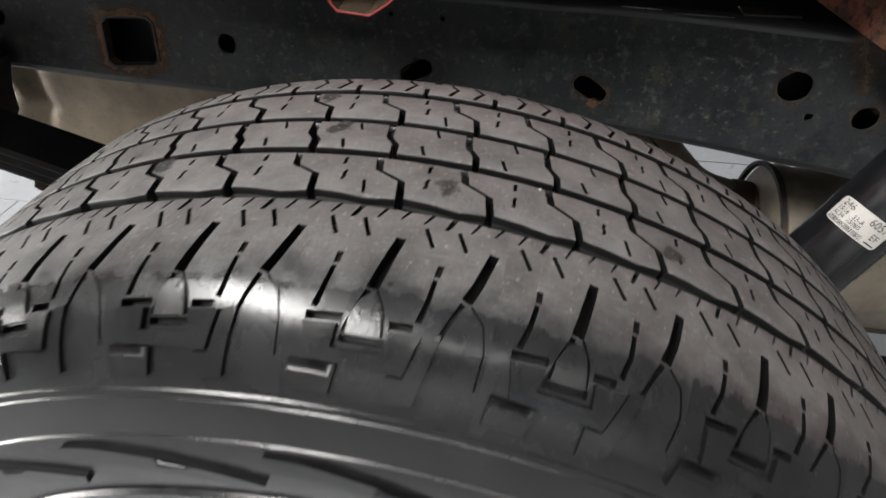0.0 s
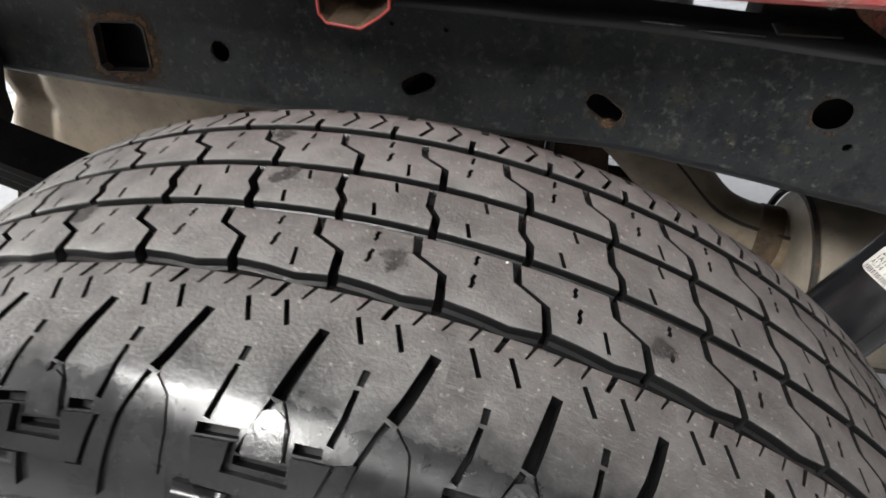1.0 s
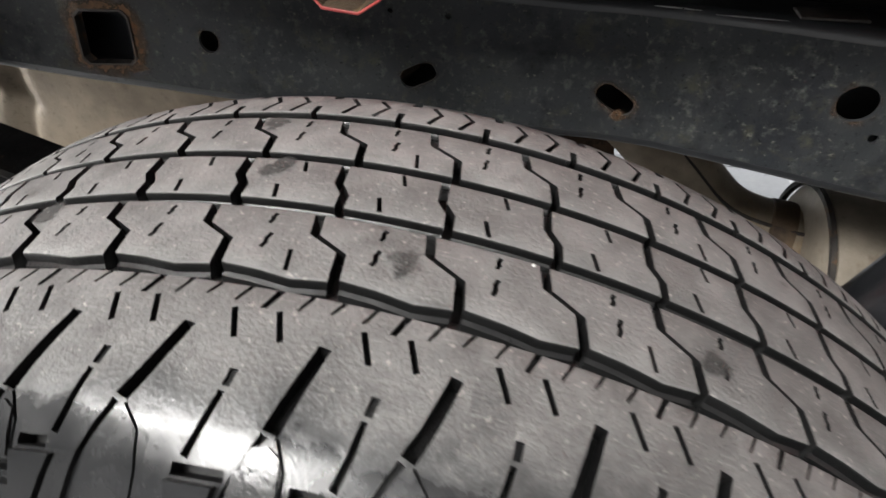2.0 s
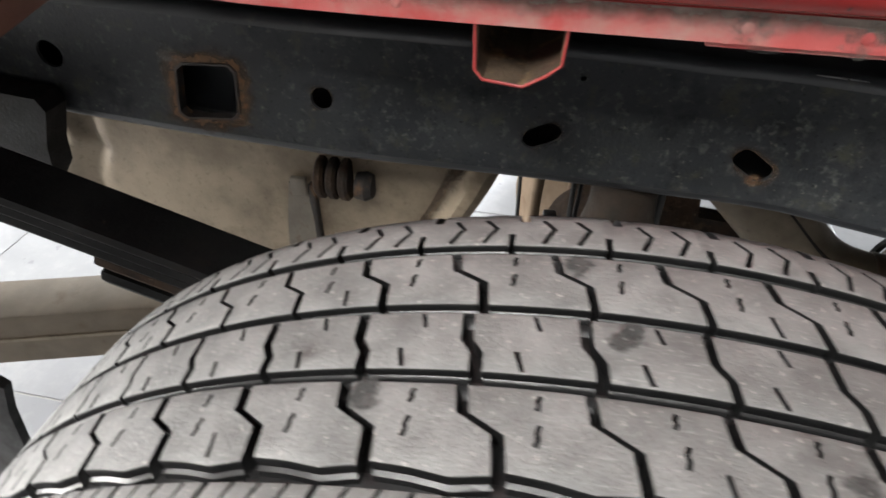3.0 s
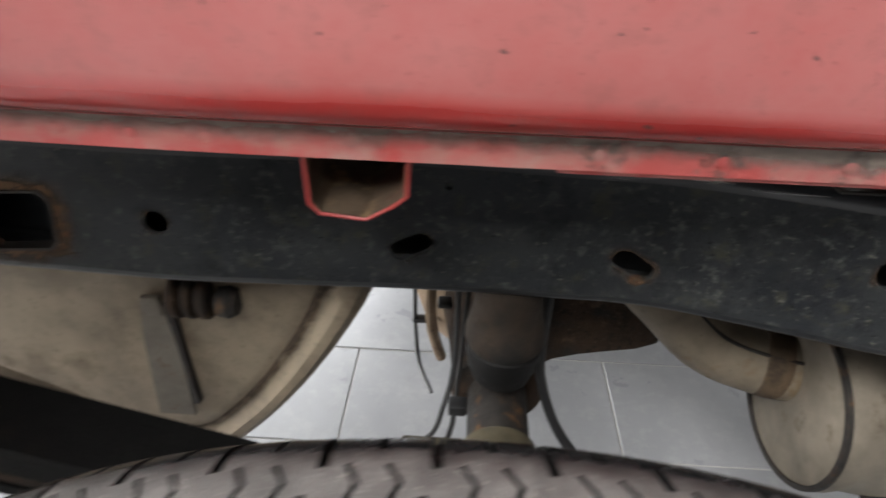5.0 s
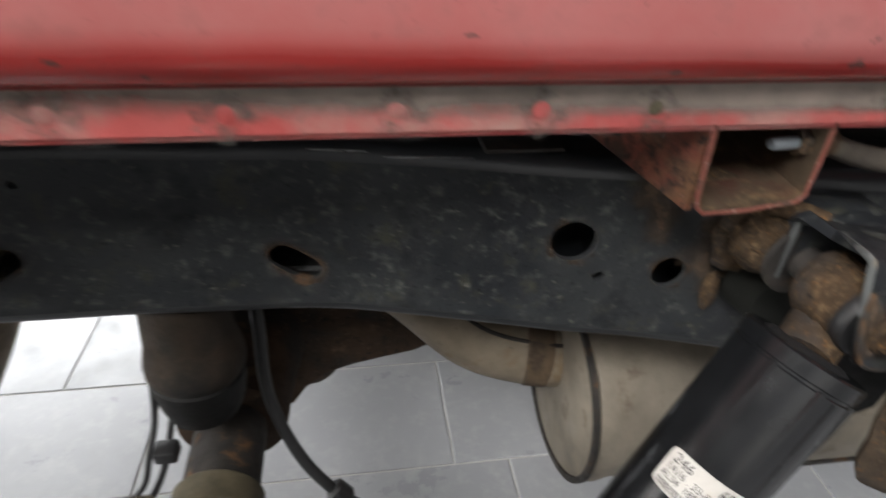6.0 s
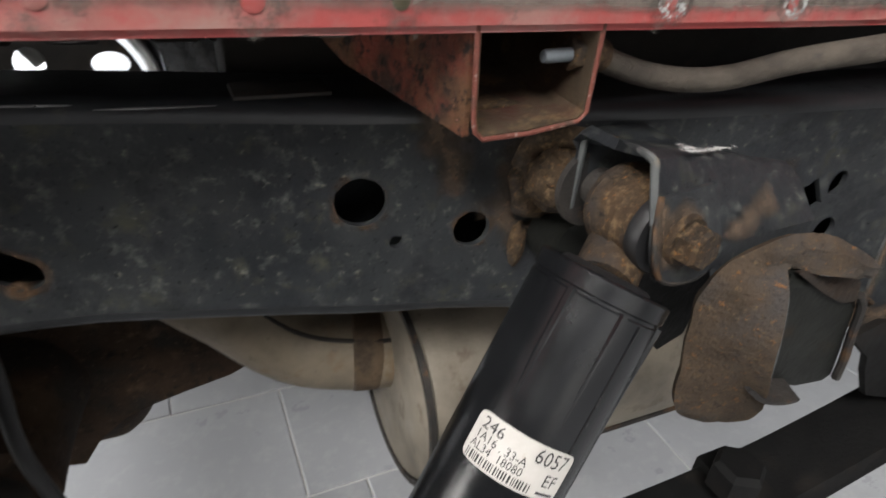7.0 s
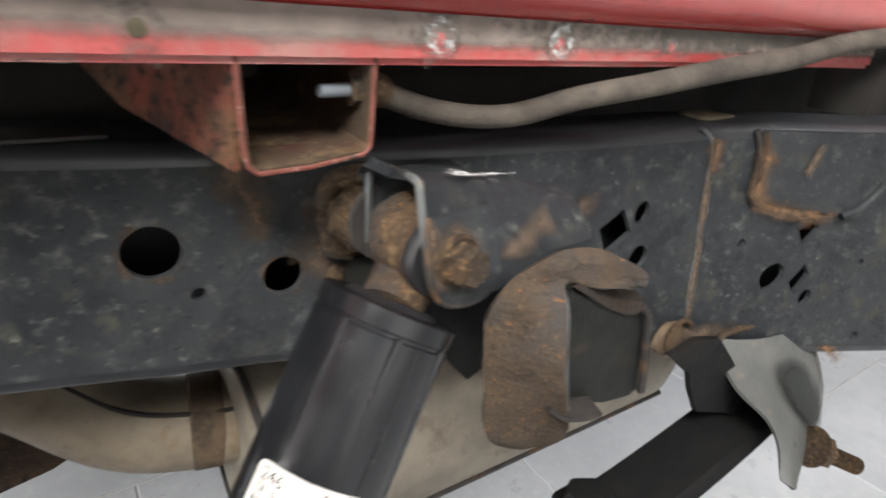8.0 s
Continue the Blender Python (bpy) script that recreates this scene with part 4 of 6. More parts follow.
for x in xs:
    y, lo, hi = rail_y(x), along(LOW, x), along(HIGH, x)
    sec = [(y, hi - RAIL_R)]
    sec += [(y + RAIL_R - RAIL_R * math.cos(a), hi - RAIL_R + RAIL_R * math.sin(a)) for a in np.linspace(0.26, math.pi / 2, 6)]
    sec += [(y + .057, hi), (y + .06, hi - .003), (y + .06, lo + .003), (y + .057, lo)]
    sec += [(y + RAIL_R - RAIL_R * math.sin(a), lo + RAIL_R - RAIL_R * math.cos(a)) for a in np.linspace(0, math.pi / 2, 6)]
    rings.append([bm.verts.new((x, yy, zz)) for yy, zz in sec])
for p, q in zip(rings, rings[1:]):
    for i in range(len(p) - 1):
        bm.faces.new((p[i], q[i], q[i + 1], p[i + 1]))
for end in (rings[0], rings[-1]):
    bm.faces.new(end)
part("channel", bm, FRAME_BEND, rail, "black-painted top, back and bottom of the rail, smoother than the face")


def on_rail(lift):
    return lambda u, v: (u, rail_y(u) - lift, v)


for k, grows in ((1, [(0, 1), (.006, 1), (.014, .45), (.024, 0)]), (4, [(0, .8), (.003, .5), (.007, 0)]), (7, [(0, .5), (.002, .3), (.004, 0)]), (2, [(0, .5), (.003, .2), (.005, 0)]), (3, [(0, .4), (.003, .2), (.005, 0)]), (5, [(0, .4), (.003, .3), (.006, 0)])):
    part("rust_stain", ring_film(densify(RAIL_HOLES[k][0], .005), grows, on_rail(.0008)), RUST_FILM, rail, "orange-brown rust round a hole")
part("rust_stain", ring_film(ring2d(.176, .7535, .002, .001, 12), [(0, 1), (.004, .8), (.009, 0)], on_rail(.0012)), RUST_FILM, rail, "rust run below a slot")
part("rust_stain", ring_film(ring2d(-.333, .774, .016, .001, 24), [(0, .8), (.004, .6), (.010, 0)], on_rail(.0012)), RUST_FILM, rail, "rust below the square hole")
part("rust_stain", ring_film(ring2d(-.385, .838, .001, .0005, 16), [(0, .9), (.008, .6), (.016, 0)], on_rail(.0012)), GRIME_FILM, rail, "scraped grey spot")

# the lip of the square hole
lip = RAIL_HOLES[1][0]
cx, cz = -.354, .8045
part("hole_lip", plate_bm([(cx + (x - cx) * 1.08, cz + (z - cz) * 1.08) for x, z in lip], 0.012, lambda u, v, d: (u, rail_y(u) - 0.003 + d, v), [lip]), RUSTY_BLACK, rail, "rusty rolled lip of the square hole")
# thin bright tubes stand in for highlights along the rail top
for glint in ([(.188, .764), (.205, .7615), (.226, .758)], [(.236, .7490), (.26, .7470), (.291, .7440)]):
    part("edge_wear", tube_bm([(x, y, .8622) for x, y in glint], lambda t: .0002 + .0006 * math.sin(math.pi * t), 6, 4), GLINT_EDGE, rail, "bright line standing in for a highlight on the rail top")
part("tab", box_bm(.300, .352, .748, .775, .8625, .865, .001), RUSTY_BLACK, rail, "small rusty tab on top of the rail")
part("tab", box_bm(.80, .845, .69, .72, .862, .866, .001), OCHRE, rail, "small yellowed pad on top of the rail")
# seam of rust where the rear section is welded on
seam = [(.781, .860), (.794, .851), (.799, .835), (.800, .815), (.805, .777), (.810, .745), (.814, .713), (.820, .672), (.824, .650)]
part("weld_seam", tube_bm([(u, rail_y(u) + .0012, v) for u, v in seam], .0024, 8, 4), WORN_GREY, rail, "weld bead down the rail")
part("rust_stain", streak_film(seam[1:], .006, on_rail(.0022)), BROWN_FILM, rail, "brown rust along a weld")
part("rust_stain", streak_film([(.797, .853), (.800, .838), (.799, .822)], .014, on_rail(.0030)), RUST_FILM, rail, "orange rust at the top of a weld")
part("rust_stain", streak_film([(.80, .665), (.83, .655), (.87, .662)], .016, on_rail(.0022)), BROWN_FILM, rail)
part("rust_stain", streak_film([(.965, .640), (.985, .628), (.998, .617)], .010, on_rail(.0022)), RUST_FILM, rail, "orange rust run at the lower edge")
step = [(.832, .860), (.839, .845), (.842, .825), (.843, .805), (.848, .796), (.860, .792), (.88, .789), (.905, .785), (.925, .784)]
part("weld_seam", tube_bm([(u, rail_y(u) - .002, v) for u, v in step], .0030, 8, 4), RUSTY_BLACK, rail, "brown weld round a plate")
part("rust_stain", streak_film(step, .014, on_rail(.0095)), RUST_FILM, rail, "orange rust round a plate")
part("rust_stain", streak_film([(.885, .855), (.882, .838), (.878, .822)], .008, on_rail(.0110)), BROWN_FILM, rail)
part("rust_stain", streak_film([(.60, .80), (.63, .79), (.655, .80), (.68, .815)], .02, on_rail(.001)), BROWN_FILM, rail)
part("rust_stain", streak_film([(.40, .86), (.415, .83), (.425, .80)], .02, on_rail(.001)), BROWN_FILM, rail)
part("doubler_plate", plate_bm([(.846, .800), (.862, .796), (.905, .789), (.925, .788), (.940, .796), (.952, .812), (.970, .832), (1.0, .852), (1.0, .866), (.838, .861), (.845, .83)], 0.006, lambda u, v, d: (u, rail_y(u) - 0.008 + d, v), (), 0.02), FRAME, rail, "black plate welded on the rail")
part("plate_lip", tube_bm([(u, rail_y(u) - .010, v) for u, v in ((.925, .787), (.940, .795), (.952, .811), (.970, .831), (1.0, .851))], .004, 10, 4), FRAME, rail, "dark folded lip of the plate")
part("rust_stain", streak_film([(.972, .838), (.985, .850), (1.0, .862)], .008, on_rail(.0150)), DUST_FILM, rail, "pale scraped edge")

other_rail = thing("frame_rail", (0, 1.74, 0.72), "black steel frame rail on the far side of the truck", "truck frame")
bm = box_bm(-1.5, 1.5, 1.66, 1.74, .74, .86, .01, 3)
part("channel", bm, FRAME, other_rail)

# ---- body: inner wheelhouse with its seam flange, fender and bed ----
body = thing("truck_bed", (0.1, 0.66, 0.92), "red painted pickup bed wheelhouse, dusty and faded, above the tyre", "truck bed")
PATHW = smooth_path([(1.35, .40, .895), (1.28, .53, .905), (1.14, .63, .913), (.95, .659, .916), (.6, .661, .916), (.2, .661, .917), (-.1, .661, .918), (-.235, .661, .9195), (-.275, .658, .922), (-.310, .650, .9262), (-.340, .636, .9323), (-.362, .614, .9395), (-.378, .58, .9453), (-.388, .53, .9558), (-.394, .45, .965), (-.398, .30, .970)], 8)


FL_H = 0.021


def sweep(path, section):
    """Sweeps a section of (towards the wheel, up) along the wheelhouse."""
    bm = bmesh.new()
    rings = []
    for i, p in enumerate(path):
        d = path[min(i + 1, len(path) - 1)] - path[max(i - 1, 0)]
        n = Vector((d.y, -d.x, 0)).normalized()
        if n.y > 0.2:
            n = -n
        n = Vector((-d.y, d.x, 0)).normalized()
        if n.dot(Vector((0.15, 0.2, 0)) - Vector((p.x, p.y, 0))) < 0:
            n = -n
        k = min(1, max(0, (p.x + .357) / .062)) ** .7
        rings.append([bm.verts.new((p.x + n.x * o, p.y + n.y * o, p.z + (h * k if h <= FL_H else h - FL_H * (1 - k)))) for o, h in section])
    for p, q in zip(rings, rings[1:]):
        for j in range(len(section) - 1):
            bm.faces.new((p[j], q[j], q[j + 1], p[j + 1]))
    return bm


part("wheelhouse_panel", sweep(PATHW, [(0.0012, FL_H - .0015), (0.003, FL_H + .001), (.010, FL_H + .0035), (.016, FL_H + .008), (.0205, FL_H + .015), (.0225, FL_H + .024), (.0235, FL_H + .05), (.026, FL_H + .10), (.03, FL_H + .16), (.032, FL_H + .25), (.028, FL_H + .33), (.0, FL_H + .345), (-.03, FL_H + .345)]), RED, body, "glossy red wheelhouse wall with painted pale sheen, dust and dark specks")
flange_path = [p for p in PATHW if p.y > 0.6 and p.x > -.39]
bm = sweep(flange_path, [(0, 0), (0, FL_H)])
thicken(bm, 0.0022)
part("flange", bm, RED_FLANGE, body, "faded pink-red seam flange, dirty along the top")
lower_path = [p for p in flange_path if .063 < p.x < 1.2]
part("flange_lower_skin", sweep(lower_path, [(-.003, .010), (-.003, -.0035), (-.0005, -.0035), (-.0005, .002)]), RED_FLANGE, body, "second skin of the flange, a little lower")
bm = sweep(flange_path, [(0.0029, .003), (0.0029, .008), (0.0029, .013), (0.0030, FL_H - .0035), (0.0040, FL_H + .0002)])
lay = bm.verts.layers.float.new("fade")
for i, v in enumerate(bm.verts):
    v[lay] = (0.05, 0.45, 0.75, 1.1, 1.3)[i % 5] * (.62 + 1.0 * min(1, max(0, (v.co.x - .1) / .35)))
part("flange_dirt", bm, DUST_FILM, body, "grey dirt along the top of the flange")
bm = sweep([p for p in flange_path if p.x > .42], [(0.0033, .002), (0.0033, .007), (0.0033, .012), (0.0034, FL_H - .0035), (0.0044, FL_H + .0002)])
lay = bm.verts.layers.float.new("fade")
for i, v in enumerate(bm.verts):
    v[lay] = (0.1, 0.5, 0.9, 1.2, 1.3)[i % 5] * min(1, max(0, (v.co.x - .42) / .3))
part("flange_dirt", bm, GRIME_FILM, body, "darker grime along the rear of the flange")
for x, w in ((.11, .02), (.24, .03), (.33, .02)):
    part("paint_chip", ring_film(ring2d(x, .9142 if x > .063 else .918, w / 2, .0004, 14), [(0, 1), (.001, .8), (.0028, 0)], lambda u, v: (u, .6572, v)), BLACK_FILM if w > .015 else WHITE_FILM, body, "chipped paint on the flange edge")
# front lower wall, brown primer below the red edge
bm = bmesh.new()
rows = []
edge_path = [p for p in PATHW if p.x < -.345]
for i, p in enumerate(edge_path):
    t = i / (len(edge_path) - 1)
    drop = .001 + .045 * min(1, t * 2.2)
    rows.append([bm.verts.new((p.x - .003 - .022 * k, p.y + .003 + .012 * k, p.z + .004 - (drop + .004) * k)) for k in (0, .5, 1)])
for p, q in zip(rows, rows[1:]):
    for k in range(2):
        bm.faces.new((p[k], p[k + 1], q[k + 1], q[k]))
thicken(bm, .002)
part("front_wall", bm, PRIMER, body, "brown primed edge of the wheelhouse front")
# two unseen boxes added to keep the left door light off the panel
part("bed_side", box_bm(-1.6, -.445, .20, .655, .94, 1.45, .01), UNDERBODY, body, "unseen box added ahead of the wheelhouse to block side light")
part("bed_front", box_bm(-1.66, -1.61, .20, 2.4, .955, 1.45, .01), UNDERBODY, body, "unseen wall added across the bed to block side light")
part("bed_floor", box_bm(-1.6, 1.6, .668, 2.4, .955, 1.0, .004), UNDERBODY, body, "dark underside of the pickup bed")
# added filler that shuts out the bright background at the rear
part("rear_beam", box_bm(.99, 1.6, .64, .70, .866, .957, .004), UNDERBODY, body, "dark filler added under the rear of the bed")
part("crossmember", box_bm(-.06, .02, .74, 2.3, .905, .955, .004), UNDERBODY, body)
# added fillers keep the gap above the rail dark
part("long_beam", box_bm(.305, 1.6, .84, .90, .80, .957, .004), UNDERBODY, body, "dark filler added to close the gap under the bed")
part("long_beam", box_bm(-1.6, .06, .86, .92, .80, .957, .004), UNDERBODY, body, "dark filler added to close the gap under the bed")
# added uprights narrow the remaining bright opening
for x in (.115, .17, .205, .265, .30):
    part("post", box_bm(x, x + (.018 if x < .2 else .03), .87, .90, .865, .957, .003), UNDERBODY, body)
RIVETS = [(-.305, .9345, 0), (-.225, .929, 0), (-.18, .929, 0), (-.135, .928, 0), (.095, .928, 1), (.165, .927, 1), (.237, .927, 1), (.302, .926, 2), (.357, .926, 3), (.492, .925, 4), (.575, .925, 5), (.68, .925, 0)]
for x, z, kind in RIVETS:
    r = (.0035, .0042, .0046, .0038, .0040, .0040)[kind]
    part("spot_weld", spin_bm([(0, r), (.0008, r * .95), (.0014, r * .6)], (x, .6590 if x > -.24 else .6490, z), (x, .63, z), 16), (RED_FLANGE, RED_FLANGE, RED_FLANGE, OCHRE, RED_FLANGE, RED_FLANGE)[kind], body)
    if kind in (1, 2, 3) or x == -.305:
        part("grime_spot", ring_film(ring2d(x + .001, z, r * 1.1, r * 1.1, 16), [(0, .35), (.002, .6), (.005, .45), (.011, 0)], lambda u, v: (u, .6570, v)), GRIME_FILM, body)
    if kind in (4, 5):
        part("scuff", ring_film(ring2d(x, z + .002, .0055, .0055, 24), [(-.0035, .15), (-.001, .3), (.0012, .6), (.0028, .55), (.0050, 0)], lambda u, v: (u, .6565, v)), WHITE_FILM, body, "chipped white ring round a spot weld")
        part("grime_spot", ring_film(ring2d(x, z, .009, .006, 20), [(0, .5), (.003, .5), (.009, 0)], lambda u, v: (u, .6568, v)), GRIME_FILM, body)


def bracket_thing(x0, x1, low, name_label, material, edge, slant, depth):
    """An open sheet-metal channel end below the flange."""
    b = thing("cross_sill", ((x0 + x1) / 2, .67, low), name_label, "bracket")
    t = .002
    shape = [(x0, .935), (x0 + slant * .3, low + .008), (x0 + .006 + slant * .3, low + .001), ((x0 + x1) / 2 + .004, low - .002), (x1 - .008 - slant, low + .004 + slant), (x1 - slant * .6, low + .012 + slant), (x1, .935)]
    if not slant:
        shape = [(x0, .935), (x0 + .003, low + .010), (x0 + .0045, low + .003), (x0 + .009, low - .001), ((x0 + x1) / 2, low), (x1 - .005, low + .004), (x1 - .001, low + .008), (x1, .935)]
    bm = bmesh.new()
    y0, y1 = .6625, .6625 + depth
    a = [bm.verts.new((x, y0, z)) for x, z in shape]
    c = [bm.verts.new((x, y1, z + .01)) for x, z in shape]
    for i in range(len(shape) - 1):
        bm.faces.new((a[i], a[i + 1], c[i + 1], c[i]))
    thicken(bm, t)
    part("channel", bm, material, b)
    rim_pts = [(x, y0 - .0002, z) for x, z in shape]
    part("edge", tube_bm(rim_pts, .0013, 8, 1), edge, b, "red cut edge")
    return b


bracket_thing(-.080, -.0145, .876, "open red sheet-metal sill end with a dusty brown inside", SILL_INSIDE, RED_EDGE, .004, .12)
sill_b = bracket_thing(.392, .459, .8655, "rusty red sheet-metal sill end, open towards the wheel", SILL_INSIDE, RED_WORN, 0.0, .16)
part("side_gusset", plate_bm([(0, 0), (.10, .012), (.16, .034), (.16, .066), (0, .066)], .003, lambda u, v, d: (.391 - .30 * u + d, .664 + u * .9, .866 + v)), RED_RUST, sill_b, "rusty red gusset plate")
part("inner_lip", box_bm(.405, .45, .69, .74, .8685, .871, .001), RUST, sill_b, "rusty plate inside the sill")
part("nut", bolt_bm((.4575, .676, .899), (-1, 0, 0), .0085, .006), RUST, sill_b, "rusty nut at the foot of the stud")
part("stud", spin_bm([(0, .0035), (.016, .0035), (.018, .0028)], (.453, .675, .899), (.433, .673, .899), 14), ZINC, sill_b, "zinc stud poking through the sill")

cable = thing("brake_pipe", (.6, .69, .88), "brown-dusty steel pipe sagging behind the flange", "pipe")
part("pipe", tube_bm([(.455, .678, .903), (.477, .68, .8945), (.504, .68, .886), (.537, .68, .881), (.572, .68, .881), (.609, .668, .892), (.655, .648, .9035), (.72, .642, .913), (.806, .640, .922), (.954, .634, .942), (1.15, .56, .955)], lambda t: .0062 + .0026 * t, 16, 5), DUSTY_PIPE, cable)
part("sleeve", spin_bm([(0, .008), (.008, .009), (.016, .0085)], (.458, .676, .901), (.475, .68, .896), 16), RUST, cable, "rusty end of the pipe")

# things in the dark above the rail
loom = thing("wiring_loom", (.25, .95, .90), "black wiring loom under the bed", "cable")
part("loom", tube_bm([(-.3, .9, .93), (.0, .95, .925), (.2, .93, .915), (.33, .88, .905), (.40, .84, .91)], .014, 12, 5), HOSE, loom)
brace = thing("under_bed_brace", (.60, .80, .92), "rusty pale brace under the bed", "bracket")
part("brace", tube_bm([(.50, .76, .93), (.56, .78, .915), (.63, .80, .905), (.75, .83, .90)], .008, 10, 4), PIPE, brace)

# ---- shock absorber ----
SH_TOP, SH_DIR = Vector((.437, .6005, .820)), Vector((-.507, -.169, -.845)).normalized()
shock = thing("shock_absorber", SH_TOP + SH_DIR * 0.42, "black shock absorber with plastic dust cover and white parts label", "shock absorber")
SH_R = 0.0312


def on_shock(h, a, r):
    """A point of the shock h below its top, a round it (0 faces the open side), r from its axis."""
    u = Vector((0, -1, 0))
    u = (u - SH_DIR * u.dot(SH_DIR)).normalized()
    v = SH_DIR.cross(u)
    return SH_TOP + SH_DIR * h + r * (math.cos(a) * u + math.sin(a) * v)


cover = part("dust_cover", spin_bm([(.002, SH_R - .012), (.0, SH_R - .010), (.0, SH_R - .0014), (.0010, SH_R), (.0085, SH_R), (.0092, SH_R - .0010), (.0106, SH_R - .0010), (.0113, SH_R - .0003), (.05, SH_R), (.15, SH_R), (.255, SH_R - .001), (.257, SH_R - .004), (.252, SH_R - .006)], SH_TOP, SH_TOP + SH_DIR, 72), PLASTIC, shock, "black moulded plastic dust cover", angle=28)
part("cap", spin_bm([(-.002, .012), (-.0015, SH_R - .012), (.0005, SH_R - .009), (.006, SH_R - .009)], SH_TOP, SH_TOP + SH_DIR, 48), HOSE, cover, "dark rubber top of the cover")
for a in (-1.15, -.42, .42, 1.2):
    bm = bmesh.new()
    vs = []
    for h in (.010, .014, .055, .062):
        lift = .0016 if h < .05 else .0005
        vs.append([bm.verts.new(on_shock(h, a + k * .035, SH_R - .0005 + (lift if abs(k) < 2 else 0))) for k in (-2, -1, 0, 1, 2)])
    for p, q in zip(vs, vs[1:]):
        for i in range(4):
            bm.faces.new((p[i], p[i + 1], q[i + 1], q[i]))
    part("rib", bm, PLASTIC, cover)
part("mould_line", tube_bm([on_shock(h, .12, SH_R) for h in (.012, .06, .12, .18, .25)], .0006, 6, 2), PLASTIC, cover)
part("piston_tube", spin_bm([(.20, .024), (.36, .024), (.375, .02), (.40, .018)], SH_TOP, SH_TOP + SH_DIR, 40), RUSTY_BLACK, shock, "black steel body below the cover")
part("lower_eye", tube_bm([SH_TOP + SH_DIR * .41 + Vector((0, -.025, 0)), SH_TOP + SH_DIR * .41 + Vector((0, .03, 0))], .022, 28, 1), RUSTY_BLACK, shock, "lower mounting eye")

# label wrapped round the cover
LA0, LA1, LH0, LH1 = 1.50, -.02, .0728, .0960
LABEL_W, LABEL_H = (LA0 - LA1) * SH_R, LH1 - LH0


def on_label(x, y, lift):
    """x along the label from its left end, y up from its lower edge."""
    return on_shock(LH1 - y, LA0 - x / SH_R, SH_R + lift)


label = part("parts_label", plate_bm(ring2d(LABEL_W / 2, LABEL_H / 2, LABEL_W / 2, LABEL_H / 2, 48, 0, 9), .0003, lambda u, v, d: on_label(u, v, .0006 - d), (), .004), PAPER, cover, "white parts label with black print")


def text_bm(body, size):
    cu = bpy.data.curves.new("print", "FONT")
    cu.body, cu.size, cu.resolution_u = body, size, 2
    ob = bpy.data.objects.new("print", cu)
    scene.collection.objects.link(ob)
    dg = bpy.context.evaluated_depsgraph_get()
    me = bpy.data.meshes.new_from_object(ob.evaluated_get(dg))
    bpy.data.objects.remove(ob)
    bm = bmesh.new()
    bm.from_mesh(me)
    return bm


def print_on_label(body, x, y, size, stretch=1.0):
    bm = text_bm(body, size)
    for v in bm.verts:
        v.co = on_label(x + v.co.x * stretch, y + v.co.y, .0009)
    part("print", bm, INK, label, smooth=False)


print_on_label("246", .0035, .0160, .0078, .95)
print_on_label("1A16 . 33-A", .0028, .0110, .0058, .86)
print_on_label("AL34  18080", .0025, .0064, .0056, .86)
print_on_label("6057", .0290, .0150, .0098, .78)
print_on_label("EF", .0370, .0062, .0082, .85)
rnd = random.Random(4)
x = .0025
while x < .0335:
    w = rnd.choice((.0004, .0004, .0007, .0009))
    bm = plate_bm([(x, .0012), (x + w, .0012), (x + w, .0052), (x, .0052)], .0001, lambda u, v, d: on_label(u, v, .0009 - d))
    part("bar", bm, INK, label, smooth=False)
    x += w + rnd.choice((.0005, .0006, .0009))
part("bar", plate_bm([(.0365, .0022), (.0452, .0022), (.0452, .0034), (.0365, .0034)], .0001, lambda u, v, d: on_label(u, v, .0009 - d), (), .003), INK, label, smooth=False)

# ---- upper shock bracket ----
clevis = thing("shock_bracket", (.47, .64, .80), "black folded-steel shock bracket with rust, bolted to the frame rail", "bracket")
Y0, Y1 = .586, .654


def near_y(x, z):
    """The flat near side of the saddle leans back towards its fold."""
    k = min(1, max(0, (z - .838) / .036))
    return Y0 - .002 + .05 * max(0, x - .49) + k * (.012 + .26 * max(0, x - .448) - .05 * max(0, x - .49))


def saddle_row(x):
    """Section of the folded saddle, from the near lower edge over the top to the far lower edge."""
    k = x - .448
    top = .877 - .19 * k
    lean = near_y(x, top)
    far = Y1 + .02 * k
    pts = [(near_y(x, z), z) for z in (.824 + .10 * max(0, x - .52), .838, .85, .862 - .1 * k, top - .006)]
    pts += [(lean + .002, top - .001), (lean + .007, top + .0005), (lean * .5 + far * .5, top - .0045), (far - .006, top - .0085), (far - .001, top - .0125), (far, top - .020), (far + .001, .826)]
    return pts


bm = bmesh.new()
rows = []
for x in (.446, .450, .46, .475, .49, .51, .53, .548):
    rows.append([bm.verts.new((x + (.004 if i == 0 and x < .447 else 0) + (.007 if i > 6 and x < .447 else 0), y, z)) for i, (y, z) in enumerate(saddle_row(x))])
for p, q in zip(rows, rows[1:]):
    for i in range(len(p) - 1):
        bm.faces.new((p[i], p[i + 1], q[i + 1], q[i]))
thicken(bm, .0036)
part("saddle", bm, FRAME, clevis, "folded black saddle, open in front")
front = saddle_row(.446)
part("rim", tube_bm([(.4455 + (.007 if i > 6 else 0), y + (.0016 if i < 5 else -.0016 if i > 8 else 0), z - (.0016 if 4 < i < 9 else 0)) for i, (y, z) in enumerate(front) if i > 1], .0019, 8, 3), WORN_GREY, clevis, "worn grey front edge of the saddle")
